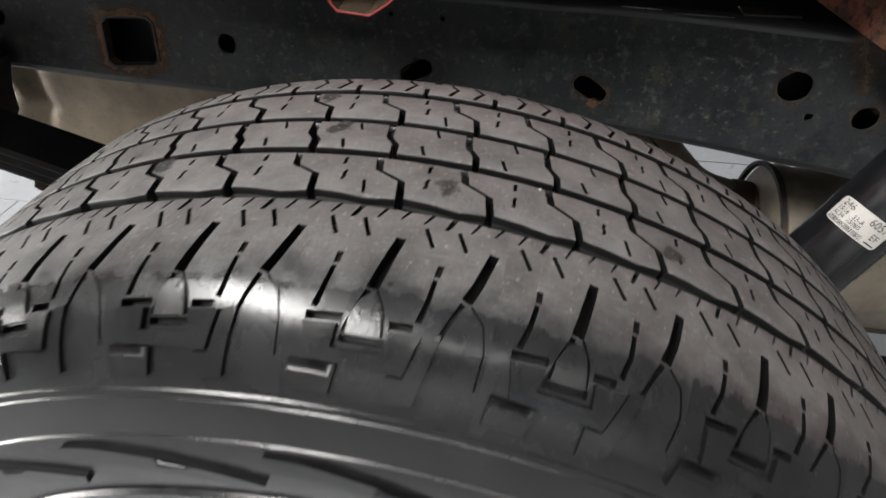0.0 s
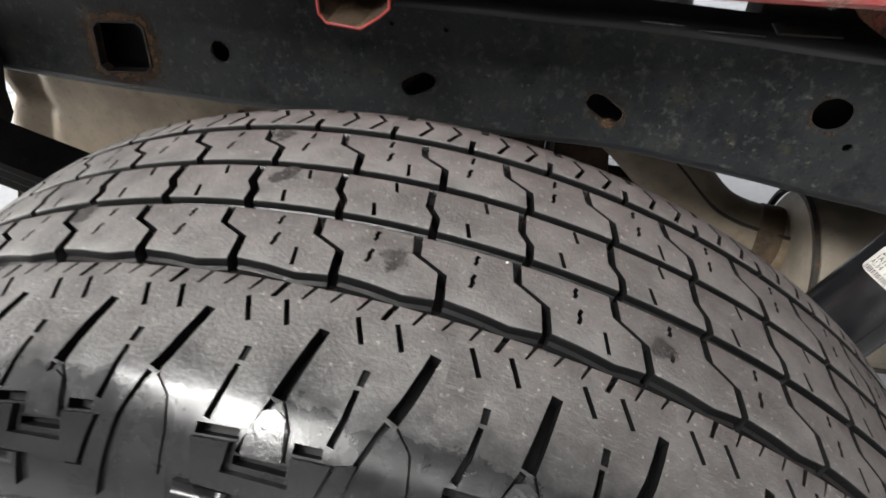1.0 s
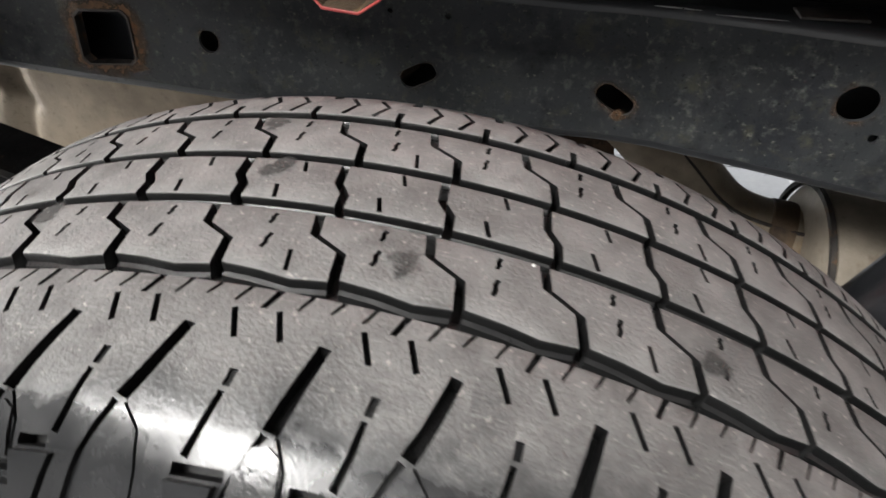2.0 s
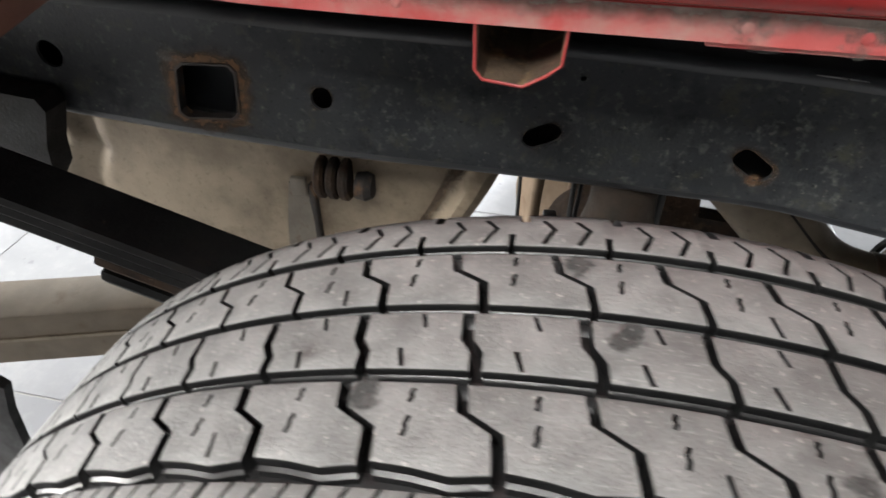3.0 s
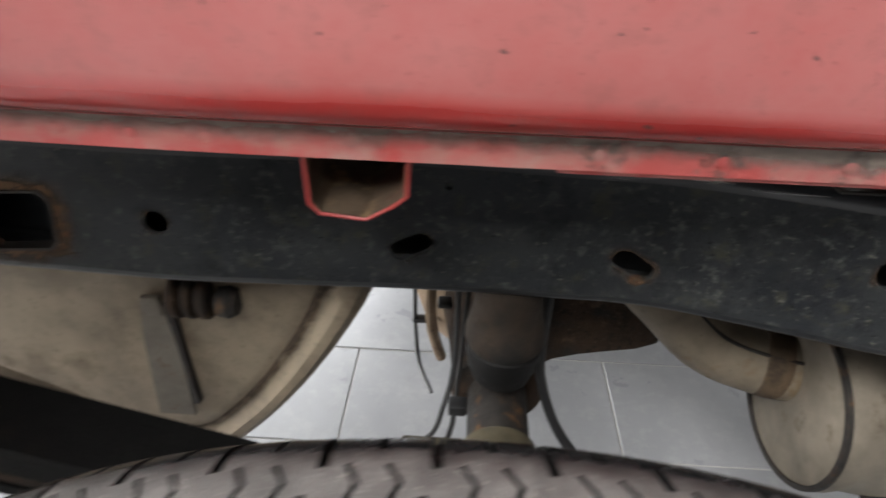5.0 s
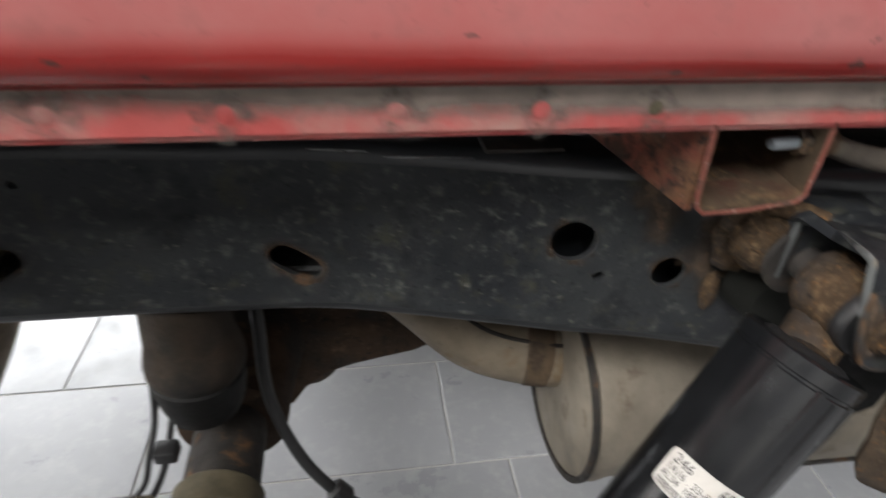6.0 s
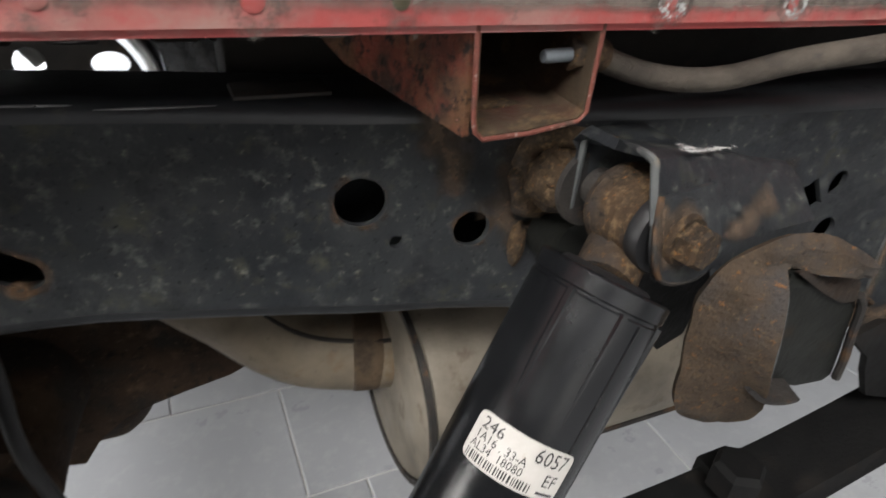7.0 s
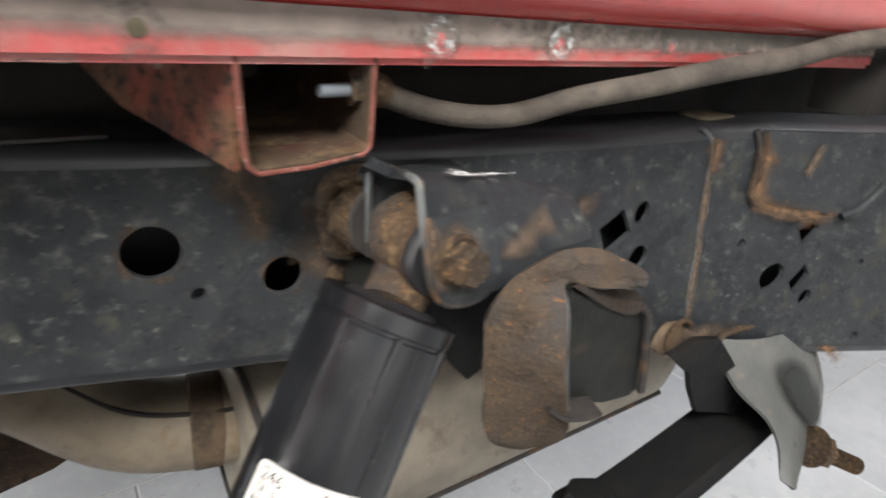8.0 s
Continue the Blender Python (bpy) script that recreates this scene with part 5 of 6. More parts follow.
part("scuff", streak_film([(.462, .602), (.470, .603), (.480, .606), (.495, .612), (.52, .620)], .003, lambda u, v: (u, v, .8795 - .19 * (u - .448))), WHITE_FILM, clevis, "pale scraped fold of the saddle")
part("scuff", streak_film([(.468, .606), (.474, .609), (.482, .611)], .006, lambda u, v: (u, v, .8790 - .19 * (u - .448))), WHITE_FILM, clevis, "pale scraped spot on the saddle")
part("rust_stain", streak_film([(.482, .842), (.500, .845), (.512, .849), (.522, .852)], .009, lambda u, v: (u, near_y(u, v) - .0028, v)), BROWN_FILM, clevis)
part("rust_stain", ring_film(ring2d(.457, .8445, .008, .008, 20), [(0, 1), (.004, .8), (.010, 0)], lambda u, v: (u, near_y(u, v) - .0032, v)), BROWN_FILM, clevis)
part("rust_stain", streak_film([(.447, .862), (.4465, .852), (.447, .842)], .006, lambda u, v: (u, near_y(u, v) - .0032, v)), BROWN_FILM, clevis)
cheek_edge = [(.4460, .862), (.4438, .850), (.4432, .842), (.4446, .834), (.4485, .8272), (.4545, .8230), (.462, .8215), (.470, .8218), (.476, .8245), (.482, .8325), (.482, .862)]
part("cheek", plate_bm(cheek_edge, .004, lambda u, v, d: (u, near_y(u, v) - .0022 + d, v), (), .006), FRAME, clevis, "rounded near cheek round the bolt")
part("cheek_rim", tube_bm([(u + .0010, near_y(u, v) - .0010, v + .0006) for u, v in cheek_edge[:9]], .0016, 8, 3), RUSTY_BLACK, clevis, "worn grey edge of the cheek")
part("cheek", plate_bm(ring2d(.464, .836, .021, .022, 28), .004, lambda u, v, d: (u, Y1 - .002 + d, v)), RUSTY_BLACK, clevis)
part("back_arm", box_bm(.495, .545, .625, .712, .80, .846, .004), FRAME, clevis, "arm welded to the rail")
part("lower_web", plate_bm([(.455, .822), (.470, .826), (.500, .826), (.512, .80), (.506, .765), (.490, .758), (.478, .772), (.468, .79), (.458, .806)], .006, lambda u, v, d: (u, .604 + d, v), (), .02), SPRING, clevis, "black web below the saddle")


def lump_bm(centre, size, rough, seed):
    """A lump of scaly rust."""
    bm = bmesh.new()
    bmesh.ops.create_icosphere(bm, subdivisions=4, radius=1)
    for v in bm.verts:
        k = 1 + rough * noise.noise(v.co * 2.2 + Vector((seed, 0, 0))) + rough * .5 * noise.noise(v.co * 6 + Vector((seed, 3, 0)))
        v.co = Vector(centre) + Vector((v.co.x * size[0], v.co.y * size[1], v.co.z * size[2])) * k
    return bm


part("boss", lump_bm((.470, .692, .824), (.019, .022, .021), .20, 11), RUST, clevis, "heavily rusted weld boss")
part("boss_hook", tube_bm([(.452, .704, .828), (.456, .700, .843), (.468, .692, .849), (.480, .682, .850), (.490, .672, .848)], .0062, 14, 4), RUST, clevis, "rusty curled edge of the boss")
part("boss_foot", lump_bm((.474, .712, .812), (.022, .012, .026), .16, 4), RUST, clevis, "rusty weld pad on the rail")
part("spacer", tube_bm([(.483, .672, .783), (.488, .712, .772)], lambda t: .017, 24, 1), DARK_PLATE, clevis, "dark spacer behind the shock")
part("boss_foot", lump_bm((.4655, .7165, .765), (.006, .005, .017), .12, 8), RUST, clevis, "rusty weld bead on the rail")
part("rust_stain", ring_film(ring2d(.470, .80, .012, .02, 20), [(0, 1), (.01, .7), (.028, 0)], on_rail(.0014)), BROWN_FILM, clevis)
part("bolt", bolt_bm((.4565, Y0 - .0036, .8455), (.10, -1, .03), .0098, .0095, .0118), RUST, clevis, "rusty hexagonal bolt")
part("bushing", spin_bm([(0, .014), (.001, .0200), (.007, .0205), (.0085, .0220), (.026, .0220), (.0275, .0205), (.031, .0195), (.032, .012)], (.4590, Y0 + .011, .8415), (.4590, Y1, .8415), 40), RUST, shock, "rusted upper eye of the shock")
part("sleeve", spin_bm([(0, .010), (.016, .010)], (.4590, Y0 + .042, .8415), (.4590, Y1 + .1, .8415), 28), RUSTY_BLACK, shock, "dark inner sleeve of the eye")
part("rubber_ring", spin_bm([(0, .0185), (.002, .0198), (.008, .0198), (.010, .0185)], (.4590, Y0 + .005, .8415), (.4590, Y1, .8415), 40), HOSE, shock, "black rubber ring in the eye")
part("neck", tube_bm([(.4585, .616, .834), (.452, .612, .826), SH_TOP + SH_DIR * .004], .015, 20, 3), RUST, shock, "rusty neck under the eye")

# ---- rusty guard beside the shock bracket ----
guard = thing("spring_stop_bracket", (.51, .585, .74), "heavily rusted bent steel spring stop bracket", "bracket")
LEFT = [(0.507, 0.583, 0.7254), (0.4926, 0.583, 0.7352), (0.486, 0.584, 0.7471), (0.4838, 0.584, 0.7666), (0.4806, 0.584, 0.7912), (0.4784, 0.584, 0.8101), (0.4821, 0.583, 0.8205), (0.491, 0.582, 0.8295), (0.5005, 0.578, 0.8380), (0.5127, 0.574, 0.8432), (0.5271, 0.569, 0.8420), (0.542, 0.564, 0.8346), (0.5546, 0.56, 0.827)]
RIGHT = [(0.5220, 0.573, 0.727), (0.5266, 0.566, 0.7345), (0.5245, 0.560, 0.7490), (0.5150, 0.556, 0.7681), (0.5057, 0.554, 0.7952), (0.5079, 0.56, 0.8158), (0.5099, 0.566, 0.8236), (0.5114, 0.57, 0.8263), (0.5167, 0.571, 0.8292), (0.5214, 0.568, 0.8283), (0.5301, 0.562, 0.8259), (0.5425, 0.56, 0.8247), (0.5528, 0.559, 0.826)]
L2, R2 = smooth_path(LEFT, 3), smooth_path(RIGHT, 3)
bm = bmesh.new()
rows = []
for i, (pl, pr) in enumerate(zip(L2, R2)):
    rows.append([bm.verts.new(Vector((pl.x + (pr.x - pl.x) * t, pl.y + (pr.y - pl.y) * t ** 1.6 - .0045 * min(1, t * 4) + .0045 * t, pl.z + (pr.z - pl.z) * t)) + Vector((0, .0010, 0)) * noise.noise(Vector((t * 3, i * .5, 0)))) for t in np.linspace(0, 1, 8)])
for p, q in zip(rows, rows[1:]):
    for i in range(7):
        bm.faces.new((p[i], p[i + 1], q[i + 1], q[i]))
thicken(bm, -.0042)
part("face_plate", bm, RUST_PLATE, guard, "thick rusty hooked face plate")
part("edge", tube_bm([tuple(p + Vector((0, .002, 0))) for p in R2[5:]], .0022, 8, 1), WORN_GREY, guard, "pale worn edge of the hook")
grey_rows, rust_rows = [], []
for pl, pr in list(zip(L2, R2))[2:-6]:
    at = lambda t: Vector((pl.x + (pr.x - pl.x) * t, pl.y + (pr.y - pl.y) * t ** 1.6 - .0045 * min(1, t * 4) + .0045 * t - .0034, pl.z + (pr.z - pl.z) * t))
    grey_rows.append([(at(t), f) for t, f in ((.02, .75), (.10, .55), (.20, .25), (.32, 0))])
    rust_rows.append([(at(t), f) for t, f in ((.16, 0), (.34, .55), (.55, .8), (.78, .6), (.96, .1))])
part("worn_band", film_bm(grey_rows), GRIME_FILM, guard, "grey worn band down the plate")
part("rust_stain", film_bm(rust_rows), RUST_FILM, guard, "orange-brown rust down the plate")
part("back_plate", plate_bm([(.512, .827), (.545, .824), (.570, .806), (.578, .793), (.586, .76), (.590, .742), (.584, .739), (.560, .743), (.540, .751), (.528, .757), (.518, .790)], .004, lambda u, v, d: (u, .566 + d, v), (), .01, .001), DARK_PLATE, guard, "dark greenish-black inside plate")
part("top_band", plate_bm([(.512, .829), (.548, .826), (.5665, .812), (.571, .800), (.560, .801), (.540, .811)], .002, lambda u, v, d: (u, .5635 + d, v), (), .01), CASTING, guard, "brown folded band under the hook")
part("right_flange", tube_bm([(.572, .5640, .803), (.5775, .5630, .795), (.5815, .5625, .775), (.5865, .5625, .758), (.590, .563, .742)], .0024, 8, 3), RUSTY_BLACK, guard, "dark rounded right edge")
bm = bmesh.new()
rows = [[bm.verts.new(Vector(p) + Vector((.003 * k, .010 * k, .0006 * k))) for k in (0, 1, 2)] for p in smooth_path([(.5060, .5575, .7660), (.514, .553, .7600), (.528, .551, .7560), (.541, .552, .7525)], 4)]
for p, q in zip(rows, rows[1:]):
    for i in range(2):
        bm.faces.new((p[i], p[i + 1], q[i + 1], q[i]))
thicken(bm, .0022)
part("bottom_lip", bm, RUSTY_BLACK, guard, "curled lip at the lower end")

# ---- leaf spring ----
spring = thing("leaf_spring", (.07, .63, .55), "black stack of steel spring leaves running under the frame rail", "leaf spring")
LEAF = [(-.80, .83), (-.62, .797), (-.49, .760), (-.249, .683), (-.08, .628), (.07, .585), (.25, .548), (.45, .527), (.68, .527), (.835, .549), (.925, .570), (.965, .582)]
LY0, LY1 = .594, .658


def leaf_bm(x0, x1, drop, thick):
    pts = [p for p in smooth_path([(x, z, 0) for x, z in LEAF], 6) if x0 <= p.x <= x1]
    bm = bmesh.new()
    rows = []
    for p in pts:
        z = p.y - drop
        rows.append([bm.verts.new((p.x, y, zz)) for y, zz in ((LY0 + .003, z), (LY1 - .003, z), (LY1, z - thick / 2), (LY1 - .003, z - thick), (LY0 + .003, z - thick), (LY0, z - thick / 2))])
    for p, q in zip(rows, rows[1:]):
        for i in range(6):
            bm.faces.new((p[i], p[(i + 1) % 6], q[(i + 1) % 6], q[i]))
    bm.faces.new(rows[0][::-1])
    bm.faces.new(rows[-1])
    return bm


for i, (x0, x1) in enumerate(((-.80, .965), (-.72, .955), (-.55, .945), (-.42, .55))):
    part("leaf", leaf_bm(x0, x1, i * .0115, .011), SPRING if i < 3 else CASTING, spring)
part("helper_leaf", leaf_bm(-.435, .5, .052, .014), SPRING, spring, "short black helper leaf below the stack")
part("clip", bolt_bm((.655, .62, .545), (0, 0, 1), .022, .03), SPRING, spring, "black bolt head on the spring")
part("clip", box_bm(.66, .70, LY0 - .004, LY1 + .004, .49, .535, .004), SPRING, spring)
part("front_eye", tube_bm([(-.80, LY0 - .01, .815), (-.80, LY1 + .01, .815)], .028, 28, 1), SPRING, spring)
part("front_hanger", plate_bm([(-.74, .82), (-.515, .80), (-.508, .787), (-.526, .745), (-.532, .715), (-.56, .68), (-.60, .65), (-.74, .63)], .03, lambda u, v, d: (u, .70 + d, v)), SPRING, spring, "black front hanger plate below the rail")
part("front_hanger", box_bm(-.86, -.70, .70, .745, .74, .86, .006), FRAME, spring, "black front hanger on the rail")

# ---- rear spring hanger ----
hanger = thing("spring_hanger", (.90, .60, .62), "grey-black pressed steel spring hanger with a rusty bolt", "bracket")
left = smooth_path([(.852, .645, .654), (.838, .630, .640), (.835, .605, .623), (.852, .580, .601), (.861, .565, .575), (.850, .551, .551)], 4)
right = smooth_path([(.961, .625, .653), (.988, .607, .620), (1.008, .592, .572), (.978, .577, .548), (.905, .560, .532), (.856, .550, .549)], 4)
bm = bmesh.new()
rows = []
for p, q in zip(left, right):
    rows.append([bm.verts.new(p.lerp(q, t) + Vector((0, -.014 * math.sin(math.pi * t) ** .7, 0))) for t in np.linspace(0, 1, 9)])
for p, q in zip(rows, rows[1:]):
    for i in range(8):
        bm.faces.new((p[i], p[i + 1], q[i + 1], q[i]))
thicken(bm, .004)
part("scoop", bm, SCOOP, hanger, "pressed steel scoop, dusty grey with a dark middle")
def on_scoop(u, v):
    """u across the scoop, v down it, both from 0 to 1."""
    k = min(v, .9999) * (len(left) - 1)
    i = int(k)
    p, q = left[i].lerp(left[i + 1], k - i), right[i].lerp(right[i + 1], k - i)
    return p.lerp(q, u) + Vector((0, -.014 * math.sin(math.pi * u) ** .7 - .0088, 0))


part("dark_paint", ring_film(ring2d(.52, .36, .02, .02, 28), [(-.019, 1.3), (.07, 1.2), (.14, .85), (.20, .5), (.27, 0)], on_scoop), GREEN_FILM, hanger, "soft dark patch in the middle of the scoop")
part("rust_edge", tube_bm([(.840, .640, .646), (.853, .645, .657), (.90, .636, .662), (.950, .624, .658), (.970, .616, .643)], .0036, 8, 4), RUST, hanger, "rusty upper edge")
part("side_rim", tube_bm([tuple(p) for p in right], .0030, 8, 1), SCOOP, hanger, "pale rolled side edge")
part("bolt", bolt_bm((.905, .552, .566), (.80, -.45, -.40), .0165, .018, .021, .046), RUST, hanger, "rusty bolt with a long threaded end")
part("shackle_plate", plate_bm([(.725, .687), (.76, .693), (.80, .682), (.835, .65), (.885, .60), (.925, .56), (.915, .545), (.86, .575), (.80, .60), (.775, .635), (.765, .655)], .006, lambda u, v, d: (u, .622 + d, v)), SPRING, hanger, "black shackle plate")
part("tie_bulge", spin_bm([(0, .019), (.006, .0185), (.009, .013), (.010, .004)], (.808, .676, .652), (.808, .64, .652), 24, (1.0, 1.3)), BROWNED, hanger, "dusty brown rounded pad on the rail")
part("bulge_rim", tube_bm([(.790, .664, .652), (.792, .664, .666), (.800, .664, .675), (.810, .663, .676), (.820, .662, .670)], .0026, 8, 3), RUST, hanger, "rusty upper rim of the pad")

# ---- rear axle ----
axle = thing("rear_axle", (.075, 1.1, .40), "rusty brown cast rear axle with its differential housing", "axle")
AXX, AXZ = .072, .496
part("axle_tube", tube_bm([(AXX, .55, AXZ), (AXX, 1.02, AXZ)], .037, 36, 1), RUSTY_BLACK, axle, "dark rusty axle tube")
part("axle_tube", tube_bm([(AXX, 1.4, AXZ), (AXX, 1.98, AXZ)], .037, 36, 1), RUSTY_BLACK, axle)
part("collar", spin_bm([(0, .037), (.004, .058), (.05, .060), (.09, .064), (.13, .070), (.17, .078)], (AXX, .86, AXZ), (AXX, 1.2, AXZ), 40), CASTING, axle, "flared cast neck")
bm = bmesh.new()
bmesh.ops.create_uvsphere(bm, u_segments=40, v_segments=26, radius=1, matrix=Matrix.LocRotScale((AXX + .058, 1.19, AXZ - .045), None, (.195, .15, .19)))
for v in bm.verts:
    v.co += Vector((0, 0, .008)) * noise.noise(v.co * 14)
    if v.co.x > .13:
        v.co.x = .13 + (v.co.x - .13) * .42
# the left side is split off and painted tan, as light falls on it
dusty = bm.copy()
bmesh.ops.delete(bm, geom=[f for f in bm.faces if f.calc_center_median().x < AXX - .045], context="FACES")
bmesh.ops.delete(dusty, geom=[f for f in dusty.faces if f.calc_center_median().x >= AXX - .045], context="FACES")
part("housing", bm, CASTING, axle, "rusty cast differential housing")
part("front_shell", dusty, LIT_CASTING, axle, "tan front shell of the housing, its lit side painted in")
part("flange_joint", tube_bm([(AXX - .047, 1.19 + .079 * math.cos(a), AXZ - .045 + .10 * math.sin(a)) for a in np.linspace(2.2, 4.9, 9)], .008, 10, 2), LIT_CASTING, axle, "joint ridge round the housing, painted in the lit tan")
part("web", plate_bm([(.07, .60), (.185, .605), (.203, .590), (.208, .553), (.25, .550), (.29, .530), (.318, .485), (.312, .468), (.285, .455), (.235, .445), (.20, .437), (.165, .425), (.135, .40), (.115, .37), (.07, .38)], .03, lambda u, v, d: (u, 1.0 + d, v), (), .02), CASTING, axle, "rusty rib of the casting")
part("ridge", tube_bm([(-.020, 1.075, .60), (-.026, 1.052, .50), (-.022, 1.055, .42), (-.008, 1.075, .34)], .009, 12, 4), LIT_CASTING, axle, "cast ridge down the housing, painted in the lit tan")
part("ridge", tube_bm([(.03, 1.05, .61), (.026, 1.03, .50), (.03, 1.035, .40)], .007, 12, 4), LIT_CASTING, axle, "cast ridge down the housing, painted in the lit tan")
part("pinion_nose", tube_bm([(-.02, 1.30, AXZ), (-.16, 1.30, AXZ)], .065, 30, 1), CASTING, axle)
part("seat", box_bm(.0, .145, .57, .68, .515, .548, .004), RUSTY_BLACK, axle, "spring seat welded on the tube")
part("wrap", spin_bm([(0, .039), (.004, .043), (.03, .043), (.034, .039)], (AXX, .745, AXZ), (AXX, .8, AXZ), 36), OCHRE, axle, "yellowed band round the tube")
part("tag", box_bm(-.035, .03, .715, .75, .535, .548, .002), OCHRE, axle, "striped yellowed tag plate")
for k in range(8):
    part("tag_stripe", box_bm(-.032 + k * .0075, -.0295 + k * .0075, .717, .748, .5478, .5486, 0), INK, axle)

stop = thing("bump_stop", (.071, .822, .73), "brown steel cup with a black rubber bump stop under the rail", "bump stop")
part("cup", spin_bm([(0, .0345), (.062, .036), (.078, .038), (.088, .0405), (.099, .043), (.108, .043), (.114, .0405), (.119, .037), (.120, .032)], (.071, .824, .745), (.069, .816, .60), 40), CUP, stop, "rusty brown cup")
part("dimple", spin_bm([(0, .001), (.0015, .013), (.003, .016), (.0045, .013), (.005, .001)], (.070, .7825, .658), (.070, .795, .658), 24), RUSTY_BLACK, stop, "dark round dimple in the cup")
part("rubber", spin_bm([(.112, .036), (.119, .0405), (.131, .040), (.146, .0375), (.162, .032), (.171, .019), (.174, .004)], (.071, .824, .745), (.069, .816, .60), 40), SPRING, stop, "worn black rubber buffer")
lines = thing("brake_lines", (.02, .80, .60), "thin black brake lines clipped along the axle", "cable")
part("line", tube_bm([(.016, .87, .76), (.018, .86, .68), (.016, .83, .57), (.006, .81, .525), (-.005, .80, .49), (-.03, .79, .47)], .0032, 10, 5), HOSE, lines)
part("line", tube_bm([(-.052, 1.105, .66), (-.055, 1.10, .55), (-.054, 1.095, .46), (-.053, 1.09, .40), (-.045, 1.07, .33), (-.02, 1.02, .31)], .0034, 10, 5), HOSE, lines)
part("clip", box_bm(-.058, -.018, 1.085, 1.10, .405, .413, .002), HOSE, lines, "black clip that holds the line on the housing")
part("line", tube_bm([(.035, .95, .66), (.028, .90, .60), (.022, .85, .54), (.018, .80, .51), (.005, .76, .50)], .0032, 10, 5), HOSE, lines)
part("clip", box_bm(.012, .034, .80, .82, .520, .535, .003), HOSE, lines, "black plastic clip")
part("clip", box_bm(-.012, .010, .99, 1.01, .52, .53, .003), HOSE, lines, "black plastic clip")
hose = thing("brake_hose", (.15, .80, .50), "black rubber hose hanging beside the axle", "hose")
part("hose", tube_bm([(.118, .868, .76), (.118, .865, .70), (.118, .86, .63), (.117, .85, .575), (.124, .84, .535), (.142, .825, .49), (.166, .81, .458), (.20, .80, .425), (.26, .79, .40)], .0062, 14, 6), HOSE, hose)
part("fitting", spin_bm([(0, .009), (.003, .012), (.02, .012), (.024, .009)], (.176, .807, .448), (.198, .80, .426), 16), HOSE, hose, "black hose fitting")
part("fitting", box_bm(.170, .190, .795, .812, .425, .442, .003), HOSE, hose)

# ---- exhaust ----
exhaust = thing("exhaust", (.7, .88, .42), "dull dusty silver-brown exhaust pipe and muffler", "exhaust")
ELBOW = [(-.3, 1.055, .745), (-.1, 1.035, .74), (.08, 1.004, .715), (.20, .979, .665), (.285, .959, .595), (.350, .936, .541), (.415, .914, .530), (.47, .904, .530)]
part("pipe", tube_bm(ELBOW, .0462, 40, 7), PIPE, exhaust, "bent tan exhaust pipe")
part("elbow_seam", tube_bm([(x, y - .0325, z + .0335) for x, y, z in ELBOW[3:]], .0024, 8, 7), RUSTY_BLACK, exhaust, "dark weld seam along the bend")
part("collar", spin_bm([(0, .0465), (.002, .0480), (.022, .0484), (.026, .048), (.031, .0465)], (.406, .916, .531), (.47, .904, .530), 40), BROWNED, exhaust, "browned sleeve where the pipe meets the muffler")
part("muffler", spin_bm([(0, .06), (.002, .098), (.008, .106), (.02, .108), (.04, .104), (.07, .108), (.55, .108), (.6, .09)], (.438, .872, .513), (1.2, .866, .505), 56, (1.03, 1.05)), MUFFLER, exhaust, "dusty aluminised muffler can")
part("rim_seam", spin_bm([(0, .104), (.0, .1105), (.006, .1105), (.007, .104), (0, .104)], (.4365, .872, .515), (1.2, .872, .515), 56, (1, 1.05), (0, 0, 1), False), RUSTY_BLACK, exhaust, "dark rolled seam of the muffler end")
part("side_seam", tube_bm([(.50, .7735, .453), (1.0, .7700, .448)], .0035, 8, 1), RUSTY_BLACK, exhaust, "dark lengthwise seam")

# ---- fuel tank shield ----
tank = thing("fuel_tank", (-.35, .95, .45), "dull pale-grey dusty fuel tank shield behind the frame rail", "fuel tank")
outline = [(-.635, .69), (-.655, .665), (-.668, .61), (-.62, .54), (-.50, .47), (-.38, .40), (-.285, .40), (-.225, .45), (-.165, .523), (-.112, .605), (-.075, .675), (-.055, .74), (-.08, .78), (-.58, .78), (-.64, .74)]
loop = [(p.x, p.y) for p in smooth_path([(x, z, 0) for x, z in outline + outline[:1]], 4)][:-1]
bm = bmesh.new()
cx, cz = -.36, .60
rows = []
for grow, y in ((.70, .8205), (.755, .822), (.785, .8275), (.81, .8285), (.845, .824), (.89, .8165), (.94, .8165), (.975, .8225), (.995, .833), (1.0, .846), (.985, .87), (.93, .90), (.85, .94), (.8, .98)):
    rows.append([bm.verts.new((cx + (x - cx) * grow, y, cz + (z - cz) * grow)) for x, z in loop])
for p, q in zip(rows, rows[1:]):
    for i in range(len(loop)):
        bm.faces.new((p[i], p[(i + 1) % len(loop)], q[(i + 1) % len(loop)], q[i]))
bm.faces.new(rows[0])
bm.faces.new(rows[-1][::-1])
part("shell", bm, ALU, tank, "pale dusty metal shell")
SEAM = [(-.095, .74), (-.110, .70), (-.135, .665), (-.185, .58), (-.235, .51), (-.295, .455), (-.36, .43)]
part("seam", tube_bm([(u, .8270, v) for u, v in SEAM], .0022, 8, 4), ALU, tank, "pressed seam line")
part("rust_stain", streak_film(SEAM, .016, lambda u, v: (u, .8235, v)), BROWN_FILM, tank, "brown stain along the seam")
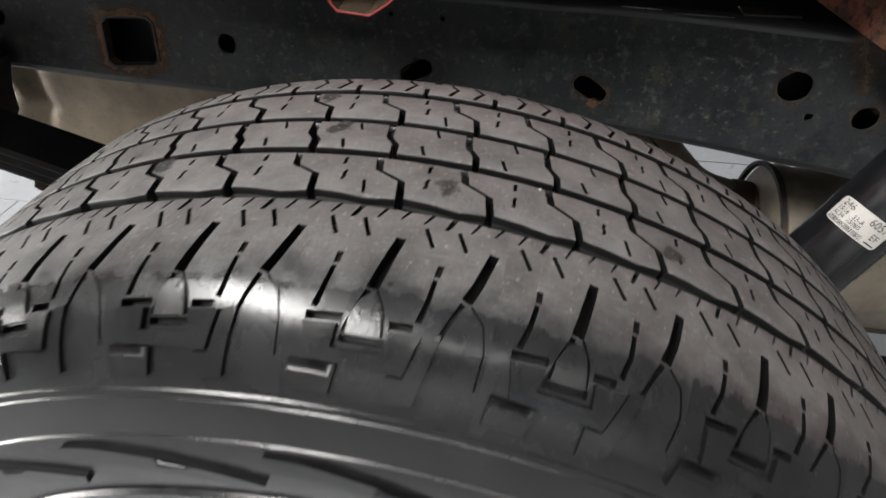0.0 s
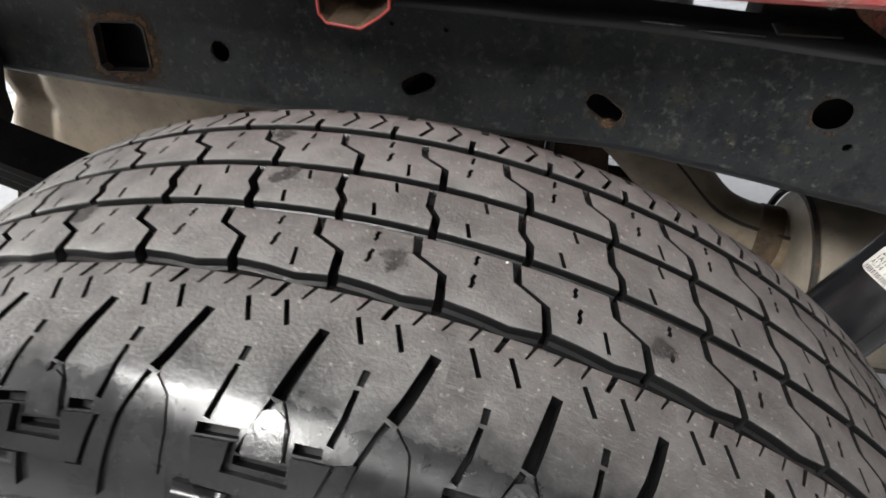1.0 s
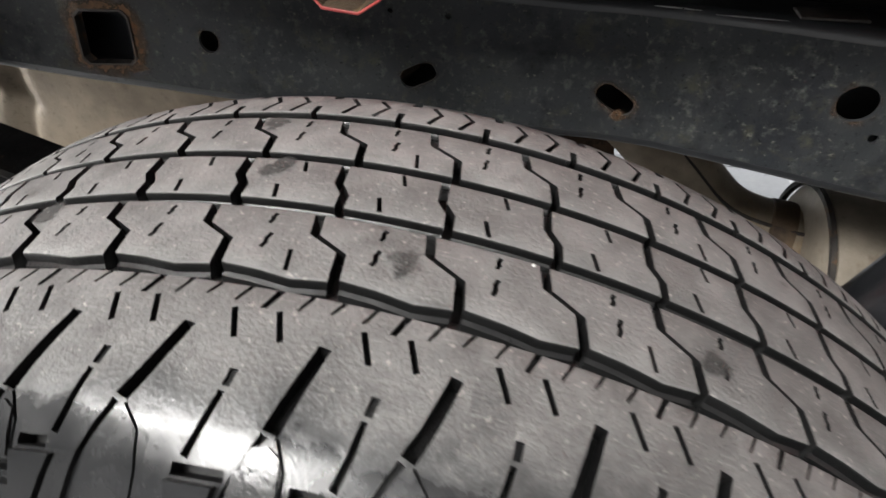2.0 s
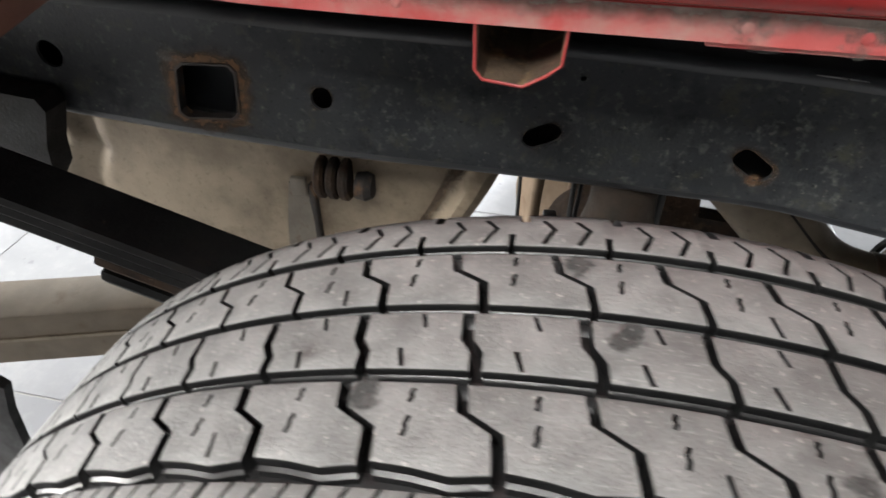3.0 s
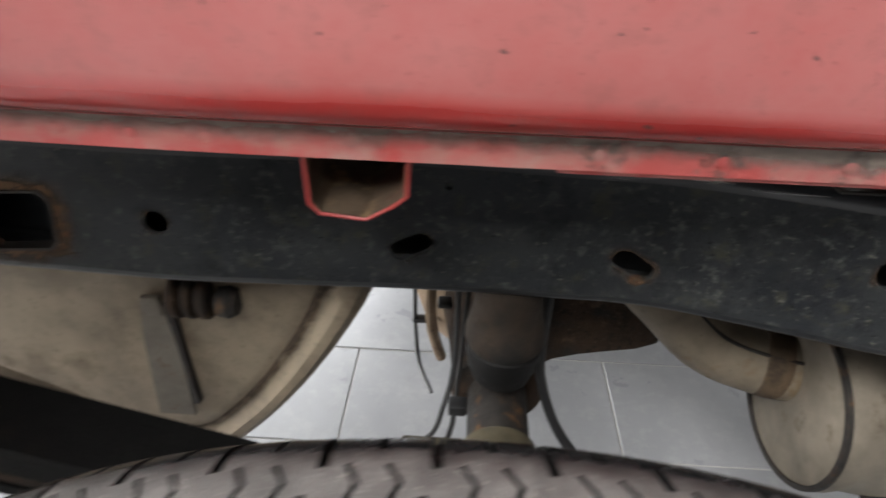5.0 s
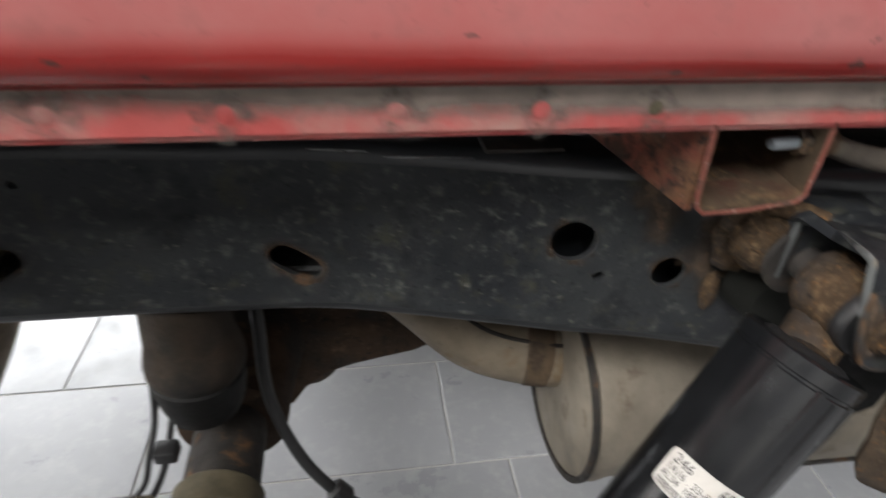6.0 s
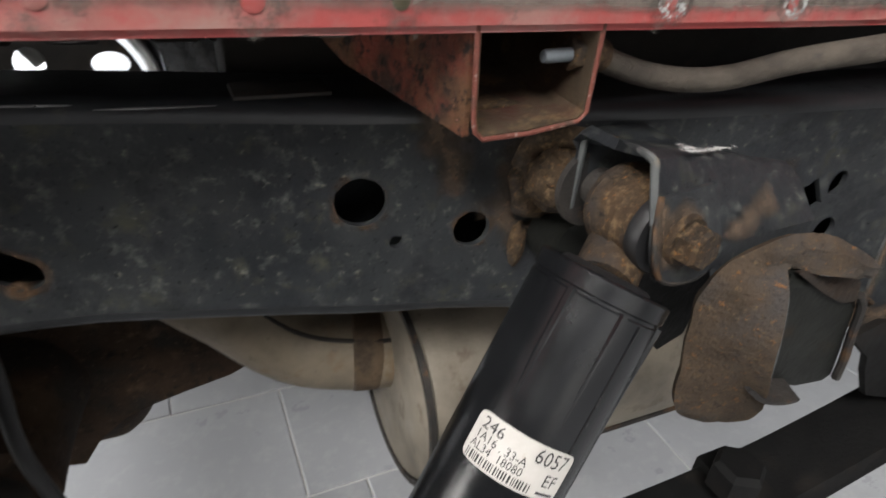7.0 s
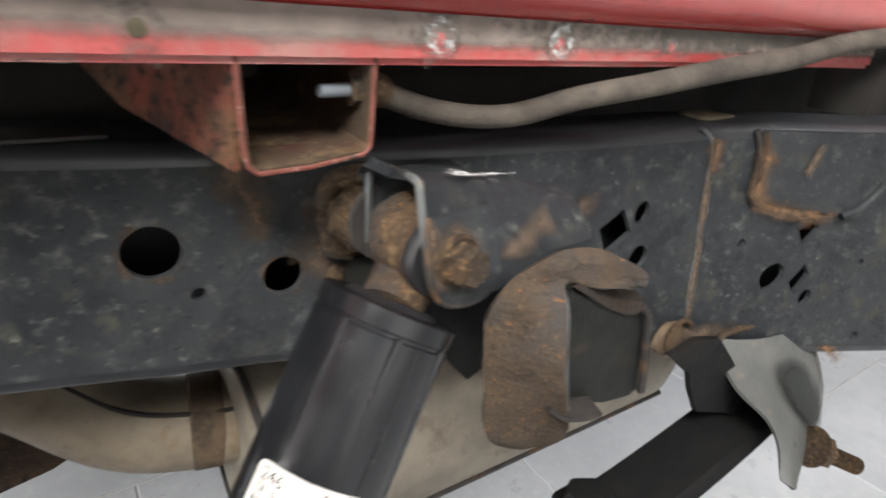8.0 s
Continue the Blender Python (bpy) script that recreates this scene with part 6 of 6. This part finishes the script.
part("strap", plate_bm([(-.322, .66), (-.300, .665), (-.296, .60), (-.300, .48), (-.345, .48), (-.333, .60)], .004, lambda u, v, d: (u, .812 + d, v)), STRAP, tank, "pale metal strap")
# narrow dark strip that stands in for the shadow beside the strap
part("strap_shadow_fold", box_bm(-.2985, -.290, .812, .83, .50, .66, .002), RUSTY_BLACK, tank)
part("strap_tab", box_bm(-.320, -.300, .810, .818, .643, .668, .002), STRAP, tank, "pale strap end")
for k in range(3):
    part("bushing_fin", spin_bm([(0, .024), (.003, .027), (.009, .027), (.012, .023)], (-.283 + .015 * k, .818, .672), (-.2, .818, .672), 24), CASTING, tank, "rusty ribbed bushing")
part("bushing_end", spin_bm([(0, .016), (.012, .018), (.02, .014)], (-.234, .812, .668), (-.2, .812, .668), 20), RUSTY_BLACK, tank, "dark end of the bushing")

shaft = thing("driveshaft", (-.6, 1.14, .45), "dusty grey steel driveshaft along the truck's middle", "driveshaft")
part("tube", tube_bm([(-1.8, 1.30, .52), (-.16, 1.30, .497)], .045, 32, 1), PIPE, shaft)

# ---- lift arm under the truck, and the flap ahead of the tyre ----
arm = thing("lift_arm", (-1.0, .9, 0), "tan painted steel vehicle lift arm low over the floor", "lift arm")
A0, A1 = Vector((-1.75, .66, .235)), Vector((-.30, 1.12, .235))
d = (A1 - A0).normalized()
side = Vector((-d.y, d.x, 0))
m = Matrix((( d.x, side.x, 0, (A0.x + A1.x) / 2), (d.y, side.y, 0, (A0.y + A1.y) / 2), (0, 0, 1, .2), (0, 0, 0, 1)))
part("beam", box_bm(-.76, .45, -.055, .055, -.075, .05, .006, 2, m), ARM, arm, "tan box-section beam")
part("cover_strip", box_bm(-.76, .45, -.06, -.05, -.012, -.004, .001, 1, m), PIPE, arm)
part("foot", box_bm(-.72, -.60, -.08, .08, -.2, -.07, .008, 2, m), ARM, arm, "foot of the arm on the floor")
flap = thing("mud_flap", (-.44, .47, .40), "black plastic splash guard ahead of the tyre", "mud flap")
bm = plate_bm([(-.62, .30), (-.475, .30), (-.462, .46), (-.452, .536), (-.437, .582), (-.424, .640), (-.410, .676), (-.4165, .682), (-.440, .665), (-.478, .618), (-.56, .54)], .008, lambda u, v, d: (u, .466 + .25 * max(0, -.45 - u) + d, v), (), .03)
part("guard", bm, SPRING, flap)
part("stay", box_bm(-1.45, -.58, .485, .51, .305, .335, .003), PLASTIC, flap)
part("stay", box_bm(-1.46, -1.43, .485, .76, .305, .335, .003), PLASTIC, flap)
part("stay", box_bm(-1.46, -1.43, .745, .765, .305, .83, .003), PLASTIC, flap)

# ---- floor ----
floor = tagged(part("floor", box_bm(-6, 6, -4.2, 6, -.078, -.0025, 0), GROUT, None, smooth=False), "pale grout bed of the tiled garage floor", "floor", kind="structure")
TW, TD, JOINT = .613, .2885, .004
bm = box_bm(JOINT / 2, TW - JOINT / 2, JOINT / 2, TD - JOINT / 2, -.0105, 0, 0)
top = [e for e in bm.edges if all(v.co.z > -.001 for v in e.verts)]
bmesh.ops.bevel(bm, geom=top, offset=.0012, segments=1, affect="EDGES")
tile_mesh = finish("tile", bm, TILE, False)
rest = []
for r in range(-19, 17):
    off = {0: .385, -1: .496, 1: .167}.get(r, .385 + .23 * r) % TW
    y = 1.1385 + r * TD
    for c in range(-12, 12):
        x = off + c * TW
        if -6 < x < 5.4 and -4.2 < y < 5.7:
            if -2.6 < x < 2.2 and -0.2 < y < 3.6:
                ob = part("tile", tile_mesh, None, floor)
                ob.matrix_basis = Matrix.Translation((x, y, random.uniform(-.0003, .0003)))
            else:
                rest.append((x, y))
bm = bmesh.new()
for x, y in rest:
    vs = [bm.verts.new((x + a, y + b, 0)) for a, b in ((JOINT / 2, JOINT / 2), (TW - JOINT / 2, JOINT / 2), (TW - JOINT / 2, TD - JOINT / 2), (JOINT / 2, TD - JOINT / 2))]
    bm.faces.new(vs)
far_tiles = part("far_tiles", bm, TILE, floor, "the rest of the grey floor tiles", smooth=False)
far_tiles["kind"] = "stuff"
for x, y in ((.36, 1.21), (-.19, 1.33), (-.02, 1.62)):
    g = part("grit", spin_bm([(0, .003), (.0015, .004), (.003, .002)], (x, y, 0), (x, y, .1), 8), CHALK, None)
    tagged(g, "tiny pale crumb of grit on the tiled floor", "grit")
